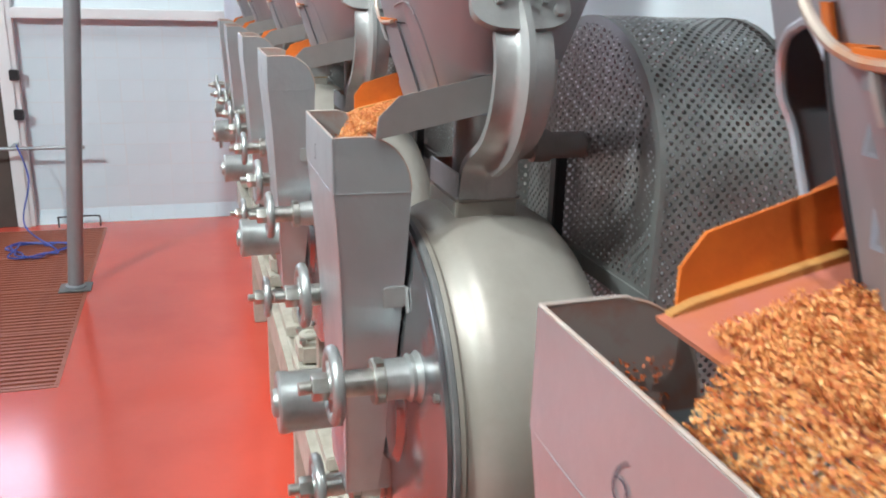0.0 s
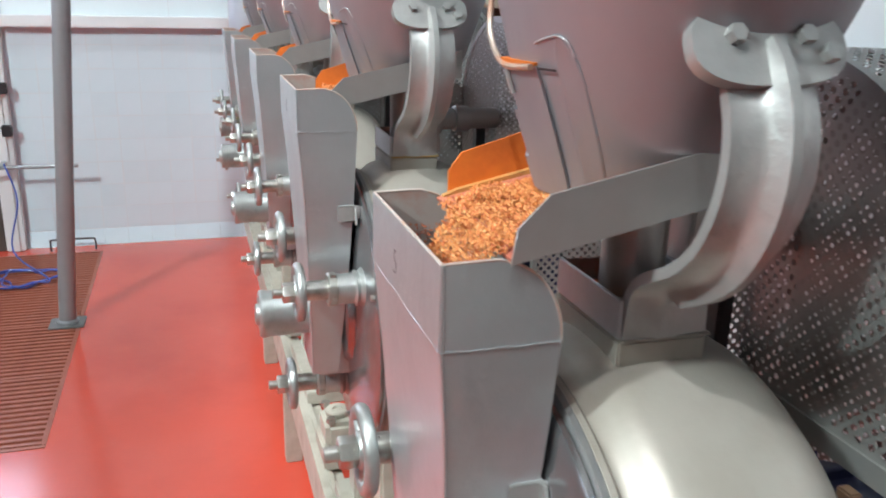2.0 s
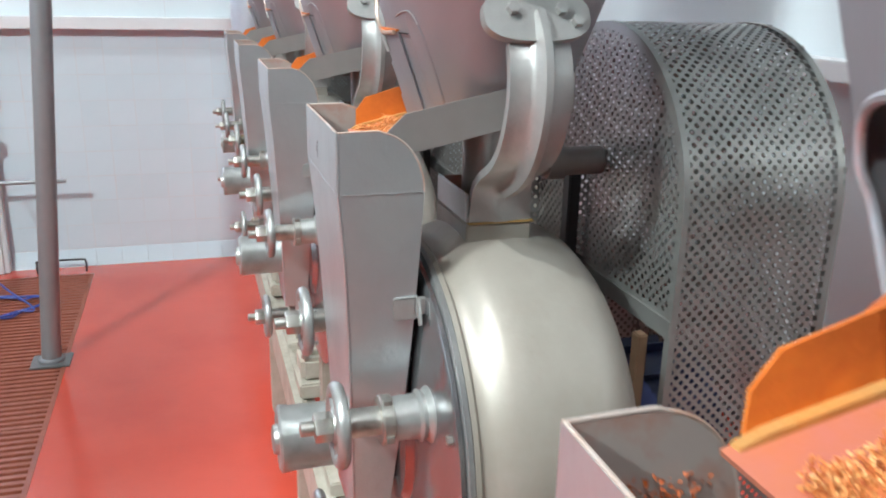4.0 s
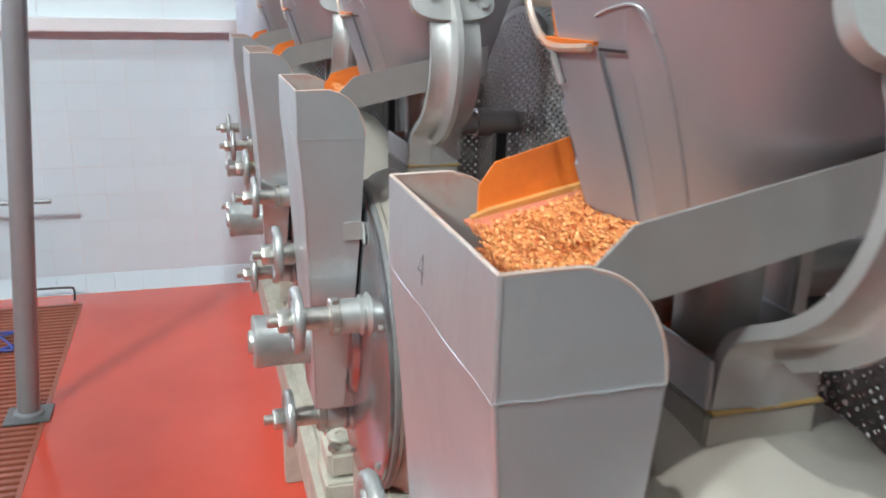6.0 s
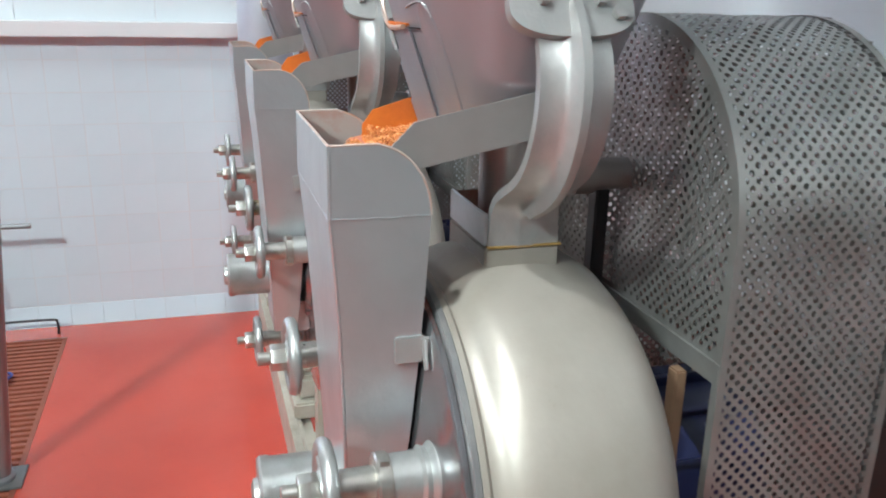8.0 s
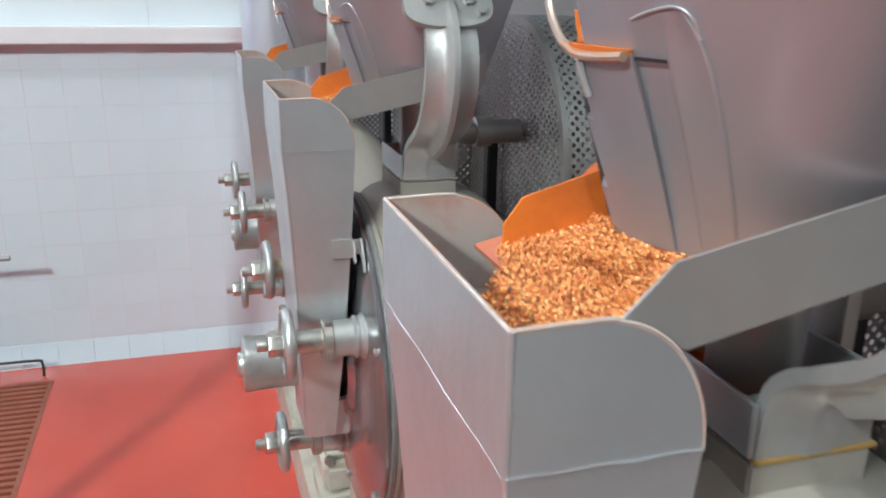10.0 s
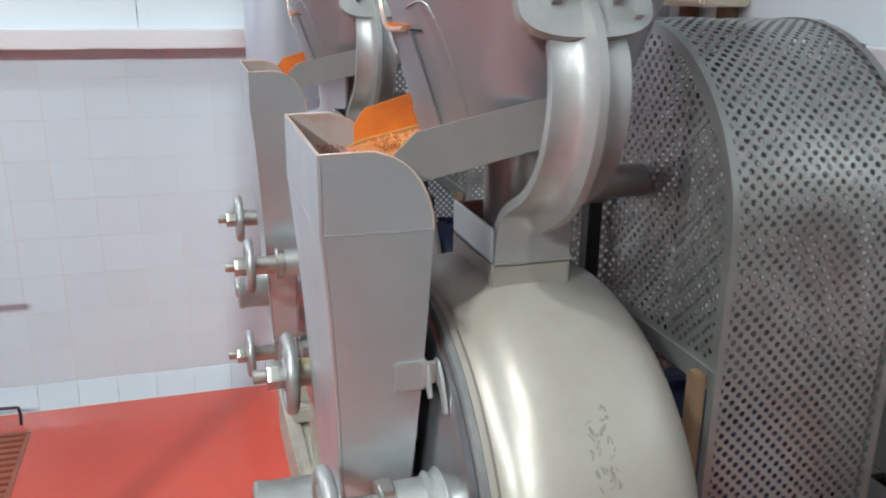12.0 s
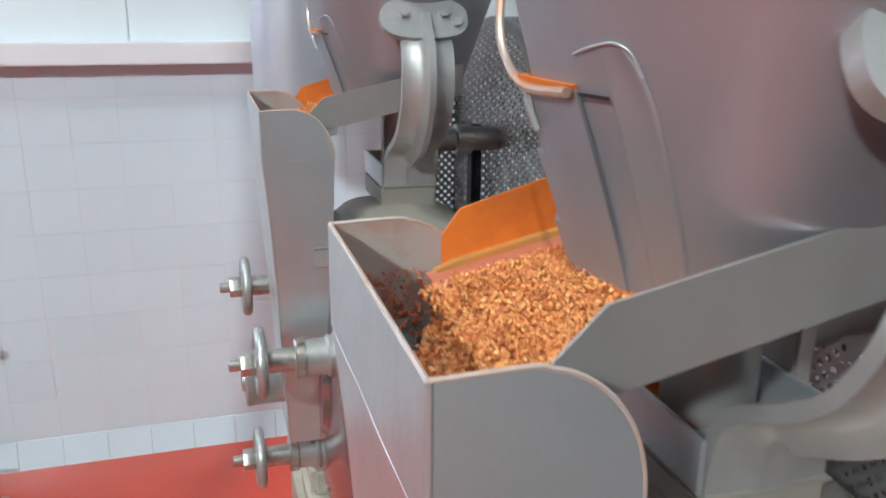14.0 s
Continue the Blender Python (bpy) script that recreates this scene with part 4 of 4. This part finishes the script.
def build_motor():
    m = thing("drive_motor", "dark blue electric motor under the belt guard", "motor", "drive motors")
    bm = lathe(B(), (0.56, 0.3, 1.0), (1.2, 0.3, 1.0), [(0, 0.06), (0.005, 0.11), (0.03, 0.12), (0.2, 0.12), (0.22, 0.11), (0.225, 0.05)], 40)
    part("body", bm, BLUE, m)
    for i in range(12):
        a = 2 * math.pi * i / 12
        y, z = 0.3 + 0.121 * math.cos(a), 1.0 + 0.121 * math.sin(a)
        part("fin", box(B(), (-0.075, -0.003, -0.004), (0.075, 0.003, 0.012), 0.001, Matrix.Translation((0.68, y, z)) @ Matrix.Rotation(a - math.pi / 2, 4, "X")), BLUE, m)
    part("foot", box(B(), (0.6, 0.18, 0.5), (0.76, 0.42, 0.9), 0.01), BLUE, m)
    part("belt_cover", box(B(), (0.545, 0.24, 0.75), (0.56, 0.34, 1.2), 0.004), BLACK, m)
    part("stay", box(B(), (0.575, 0.13, 1.0), (0.59, 0.15, 1.23), 0.002), RUST, m, "rusty brown stay")
    return m


def build_bed():
    bed = thing("machine_bed", "long cream channel bed under all the mills", "bed", at=(0, 0, 0))
    y0, y1 = -0.6, 6 * PITCH - 0.05
    for x in (0.248, 0.62):
        part("web", box(B(), (x, y0, 0.36), (x + 0.012, y1, 0.5), 0.002), FRAMEM, bed)
        part("top_flange", box(B(), (x + 0.012, y0, 0.488), (x + 0.06, y1, 0.5), 0.002), FRAMEM, bed)
        part("strip", box(B(), (x + 0.02, y0, 0.5), (x + 0.034, y1, 0.512), 0.003), FRAMEM, bed)
        part("bottom_flange", box(B(), (x + 0.012, y0, 0.36), (x + 0.06, y1, 0.372), 0.002), FRAMEM, bed)
    leg = finish(box(B(), (0, 0, 0), (0.06, 0.06, 0.36), 0.004), "leg", FRAMEM)
    for x in (0.252, 0.62):
        for k in range(6):
            o = new("leg", leg)
            o.location, o.parent = (x, k * PITCH - 0.3, 0), bed


def build_bearing():
    """Cream bearing block with a lifting ring, on the bed between two mills."""
    b = thing("bearing_block", "cream cast bearing block with a bolted cap", "bearing", "bearing blocks")
    bm = box(B(), (0.262, 0.0, 0.512), (0.4, 0.16, 0.56), 0.006)
    box(bm, (0.27, 0.02, 0.56), (0.4, 0.14, 0.63), 0.012)
    part("block", bm, FRAMEM, b)
    for y in (0.035, 0.125):
        part("bolt", hexnut(B(), (0.285, y, 0.63), (0.285, y, 0.645), 0.012), NUT, b)
    bm = lathe(B(), (0.31, 0.08, 0.63), (0.31, 0.08, 1), [(0, 0.03), (0.004, 0.032), (0.012, 0.032), (0.016, 0.028), (0.016, 0.014), (0.01, 0.012)], 24)
    part("ring", bm, FRAMEM, b)
    return b


def digit(parent, text, y, z, size):
    """A handwritten mark on a hopper's aisle side."""
    cu = bpy.data.curves.new("mark", "FONT")
    cu.body, cu.size, cu.extrude, cu.offset, cu.shear = text, size, 0.0001, -0.0011, 0.15
    tmp = new("mark", cu)
    me = bpy.data.meshes.new_from_object(tmp)
    bpy.data.objects.remove(tmp)
    me.materials.append(INK)
    ob = new("mark", me)
    # text x runs towards -y, seen from the aisle
    ob.matrix_local = Matrix(((0, 0, -1, 0.1656), (-1, 0, 0, y), (0, 1, 0, z), (0, 0, 0, 1)))
    ob.parent = parent
    ob["label"] = "black handwritten number"


# chilli flakes: one clump of loose flakes, shared by all
def flake_clump(seed, count, sx, sy, sz, big=1.0):
    rng = random.Random(seed)
    vs, fs = [], []
    for _ in range(count):
        c = Vector((rng.uniform(-sx, sx), rng.uniform(-sy, sy), rng.uniform(0, sz)))
        q = Euler((rng.uniform(-0.9, 0.9), rng.uniform(-0.9, 0.9), rng.uniform(0, 6.3))).to_matrix()
        a, b, t = big * rng.uniform(0.0009, 0.0021), big * rng.uniform(0.0006, 0.0013), big * rng.uniform(0.0002, 0.0006)
        base = len(vs)
        for p in ((-a, -b * 0.4, 0), (0, -b, t), (a, -b * 0.2, 0), (a * 0.6, b, t * 0.6), (-a * 0.7, b * 0.8, 0), (0, 0, -t)):
            vs.append(c + q @ Vector(p))
        fs += [(base, base + 1, base + 2, base + 3, base + 4), (base + 1, base, base + 5), (base + 2, base + 1, base + 5), (base + 3, base + 2, base + 5), (base + 4, base + 3, base + 5), (base, base + 4, base + 5)]
    me = bpy.data.meshes.new("flakes")
    me.from_pydata([tuple(v) for v in vs], [], fs)
    me.materials.append(FLAKE)
    return me

# ---------------------------------------------------------------- put the row together
# small differences of each mill's hopper and feeder: x, y, z
HOPPERS = [(0.002, -0.003, 0.01), (0.001, 0.021, -0.016), (-0.001, 0.0, 0.017), (0.003, 0.003, 0.007), (-0.006, -0.022, -0.001), (0.0, -0.003, -0.016)]
FEEDERS = [(0.0, -0.005, 0.036), (-0.004, -0.004, 0.016), (-0.007, -0.004, 0.014), (0.004, 0.002, 0.005), (0.0, -0.009, -0.01), (0.008, 0.022, -0.025)]
GUARDS = [(0, 0), (0, 0), (0.01, 0), (0.0, -0.005), (0.045, -0.03), (0.045, -0.03)]      # y, z
FUNNELS = [-0.008, -0.013, 0.0, -0.005, -0.013, 0.0]      # y
MARKS = {0: "6", 1: "5", 2: "4"}

build_hall()
build_grating()
build_pole()
build_wall_bar()
build_bed()

first = {"mill": build_mill(), "hopper": build_hopper(), "feeder": build_feeder(), "funnel": build_funnel(), "guard": build_guard(), "motor": build_motor(), "bearing": build_bearing()}
hoppers = []
for k in range(6):
    y = k * PITCH
    h, d = HOPPERS[k], FEEDERS[k]
    spots = {"mill": (-0.01 if k == 5 else 0, y, d[2] - (0.01 if k == 5 else 0)), "hopper": (h[0], y + h[1], h[2]), "feeder": (d[0], y + d[1], d[2]), "funnel": (d[0], y + d[1] + FUNNELS[k], d[2]), "guard": (0, y + GUARDS[k][0], GUARDS[k][1]), "motor": (0, y, 0), "bearing": (0, y + 0.55, 0)}
    for kind, spot in spots.items():
        ob = first[kind] if k == 0 else copy_thing(first[kind], pose(*spot))
        if k == 0:
            ob.location = spot
        if kind == "hopper":
            hoppers.append(ob)
            if k in (0, 1, 4):      # these are dusted red inside
                back = [c for c in ob.children if c.name.startswith("back_panel")][0]
                back.data = back.data.copy()
                back.data.materials[0] = DUSTY
for k, text in MARKS.items():
    digit(hoppers[k], text, 0.288, 1.445, 0.037)

# one tray is narrower than the others
for ob in [o for o in bpy.data.objects if o.name.startswith(("far_side", "dust_ridge")) and o.parent.name == "vibrating_feeder.003"]:
    ob.location = (0, -0.026, -0.006)

# heaps of flakes in the trays, and loose flakes in the hoppers
slope = math.atan2(FLOOR_B[1] - FLOOR_A[1], FLOOR_B[0] - FLOOR_A[0])
heap_mesh = flake_clump(3, 19000, 0.066, 0.081, 0.007, 0.84)
clump_meshes = [flake_clump(20 + i, 460, 0.016, 0.0165, 0.007, 0.86) for i in range(4)]
for k in range(6):
    d, h = FEEDERS[k], HOPPERS[k]
    y = k * PITCH
    heap = new("chilli_flakes", heap_mesh)
    heap.matrix_world = pose(0.3 + d[0], y + d[1] + 0.24, d[2] + 1.471 + (0.3 - 0.226) * math.tan(slope) + 0.001, 0, -math.degrees(slope), 0)
    tagged(heap, "coarse orange and red chilli flakes on a feeder tray", "flakes", "chilli heaps", "stuff")

# the stream that pours over each lip
stream_mesh = flake_clump(8, 6500, 0.034, 0.057, 0.008, 0.86)
for k in range(6):
    d, y = FEEDERS[k], k * PITCH
    stream = new("chilli_stream", stream_mesh)
    stream.matrix_world = pose(FLOOR_A[0] - 0.016 + d[0], y + d[1] + 0.231, FLOOR_A[1] - 0.016 + d[2], 0, -58, 0)
    tagged(stream, "orange chilli flakes pouring over a tray's lip", "flakes", "chilli streams", "stuff")

# the last duct beside the wall
duct = thing("vertical_duct", "wide bright galvanised duct behind the row", "duct", at=(0.36, 5.72, 0))
part("pipe", lathe(B(), (0, 0, 1.25), (0, 0, 2), [(0, 0.115), (3.15, 0.115)], 48), DUCTM, duct)
for z in (1.26, 2.2, 3.4):
    part("band", lathe(B(), (0, 0, z), (0, 0, 5), [(0, 0.1155), (0.002, 0.118), (0.026, 0.118), (0.028, 0.1155)], 48), DUCTM, duct)
# slotted channel and a valve wheel on the floor behind the guards
chan = thing("slotted_channel", "dark steel channel with oval slots behind the guards", "channel", at=(1.1, 3.2, 0))
bm = B()
for lo, hi in (((0, 0, 0.8), (0.08, 1.5, 0.812)), ((0.11, 0, 0.8), (0.4, 1.5, 0.812)), ((0, 0, 0), (0.012, 1.5, 0.8)), ((0.388, 0, 0), (0.4, 1.5, 0.8)), ((0.012, 0, 0), (0.388, 0.012, 0.8)), ((0.012, 1.488, 0), (0.388, 1.5, 0.8))):
    box(bm, lo, hi, 0.002)
for i in range(11):
    box(bm, (0.08, i * 0.146, 0.8), (0.11, i * 0.146 + 0.09 if i else 0.05, 0.812))
part("body", bm, IRON, chan)
valve = thing("valve_wheel", "small rusty valve wheel on a short stem", "valve", at=(1.27, 3.87, 0.812))
part("stem", rod(B(), (0, 0, 0), (0, 0, 0.09), 0.009, 14, 0.001), RODM, valve)
bm = torus(B(), (0, 0, 0.09), (-0.5, -0.75, 0.45), 0.05, 0.008)
m, _ = frame_of((0, 0, 0.09), Vector((0, 0, 0.09)) + Vector((-0.5, -0.75, 0.45)))
for i in range(3):
    a = 2 * math.pi * i / 3 + 0.3
    rod(bm, m @ Vector((0, 0, 0)), m @ Vector((0.046 * math.cos(a), 0.046 * math.sin(a), 0)), 0.006, 10)
part("wheel", bm, IRON, valve)

# flakes that cling to the dusty back sheets
stuck_mesh = flake_clump(77, 420, 0.038, 0.03, 0.003)
stuck_mesh.materials[0] = HEAP
for k in (0, 1, 4):
    stuck = new("clinging_flakes", stuck_mesh)
    stuck.matrix_world = pose(0.212, k * PITCH + HOPPERS[k][1] + 0.374, 1.435 + HOPPERS[k][2], 90, 0, 0)
    tagged(stuck, "chilli flakes clinging inside a feed hopper", "flakes", "clinging flakes", "stuff")

# the last mill's spindle cap is short
cap = [o for o in bpy.data.objects if o.name.startswith("spindle_cap") and o.parent.name == "grinding_mill.005"][0]
cap.data = cap.data.copy()
for v in cap.data.vertices:
    v.co.x = DX - 0.02 + (v.co.x - DX + 0.02) * 0.75

# only two feeders show the mustard strip
for ob in [o for o in bpy.data.objects if o.name.startswith("seal") and o.parent.name not in ("vibrating_feeder.002", "vibrating_feeder.003")]:
    ob.data = ob.data.copy()
    ob.data.materials[0] = CREAM
    ob["label"] = ""

# one guard's border is rusty along its crown
for ob in [o for o in bpy.data.objects if o.name.startswith("edge_band") and o.parent.name == "belt_guard.004"]:
    ob.data = ob.data.copy()
    ob.data.materials[0] = GUARDEDGE
    ob["label"] = "plain sheet border stained with rust"

# only one drum is scuffed
for ob in [o for o in bpy.data.objects if o.name.startswith("scuff") and o.parent.name != "grinding_mill.004"]:
    bpy.data.objects.remove(ob)

# the yellow sleeve on one mill's far handwheel
yellow = [o for o in bpy.data.objects if o.name.startswith("shaft") and abs(o.matrix_basis.translation.y) < 9 and o.parent.parent.name == "grinding_mill.004"][0]
yellow.data = yellow.data.copy()
yellow.data.materials[0] = YELLOW
yellow["label"] = "shaft with worn yellow paint"

build_tiles()


# ---------------------------------------------------------------- what moves
def motions():
    """Clumps of flakes slide down each tray, tip over its lip and drop into the hopper."""
    speed, step = 0.08, 0.036
    (lx, lz), (ux, uz) = FLOOR_A, FLOOR_B
    for k in range(6):
        d, h, y = FEEDERS[k], HOPPERS[k], k * PITCH
        for row in range(35):
            for lane in range(5):
                rng = random.Random(1000 * k + 10 * row + lane)
                ob = new("flake_clump", clump_meshes[rng.randrange(4)])
                tagged(ob, "small loose clump of orange chilli flakes", "flakes", "moving chilli flakes", "stuff")
                yy = y + d[1] + 0.176 + 0.031 * lane + rng.uniform(-0.003, 0.003)
                s0 = row * step + rng.uniform(-0.006, 0.006) - 0.02       # distance above the lip at the start
                spin = rng.uniform(-12, 12) + 180 * rng.randrange(2)
                deg = -math.degrees(slope)

                def place(s):
                    """Pose at the distance s above the lip; below the lip it has fallen."""
                    if s > 0.16:        # still in the funnel's mouth
                        return pose(lx + 0.16 * math.cos(slope) + d[0], yy * 0.35 + 0.65 * (y + d[1] + 0.274), lz + 0.16 * math.sin(slope) + 0.01 + d[2] + (s - 0.16), 0, deg, spin)
                    if s > 0.1:
                        w = (s - 0.1) / 0.06 * 0.65
                        return pose(lx + s * math.cos(slope) + d[0], yy * (1 - w) + w * (y + d[1] + 0.274), lz + s * math.sin(slope) + 0.008 + d[2], 0, deg, spin)
                    if s > 0:
                        return pose(lx + s * math.cos(slope) + d[0], yy, lz + s * math.sin(slope) + 0.007 + d[2] + 0.003 * math.sin(40 * s), 0, deg, spin)
                    return None

                rest = pose(0.219 + rng.uniform(-0.004, 0.004) + h[0], y + h[1] + 0.256 + rng.uniform(-0.035, 0.035), 1.14 + 0.08 * rng.random(), 6, -20, spin)
                lip = pose(lx + d[0], max(yy, y + h[1] + 0.158), lz + 0.007 + d[2], 0, deg, spin)
                over = pose(lx - 0.012 + d[0], max(yy, y + h[1] + 0.166), lz - 0.008 + d[2], 0, deg - 35, spin)
                fall = pose(lx - 0.02 + d[0], max(y + 0.25 + (yy - y - 0.25) * 0.75, y + h[1] + 0.18), lz - 0.1 + d[2], 0, deg - 60, spin)
                t_lip = s0 / speed
                rows = []
                if t_lip <= 0.05:
                    rows = [(0.0, rest), (14.0, rest)]
                else:
                    rows.append((0.0, place(s0)))
                    t_gate = (s0 - 0.16) / speed
                    if 0.1 < t_gate < 13.9:
                        rows.append((t_gate, place(0.16)))
                    t_mid = (s0 - 0.1) / speed
                    if 0.1 < t_mid < 13.9:
                        rows.append((t_mid, place(0.1)))
                    if t_lip < 13.5:
                        rows += [(t_lip, lip), (t_lip + 0.15, over), (t_lip + 0.3, fall), (t_lip + 0.45, rest)]
                        if t_lip + 0.45 < 13.9:
                            rows.append((14.0, rest))
                    else:
                        rows.append((14.0, place(max(s0 - speed * 14.0, 0.001))))
                walk(ob, rows)


motions()
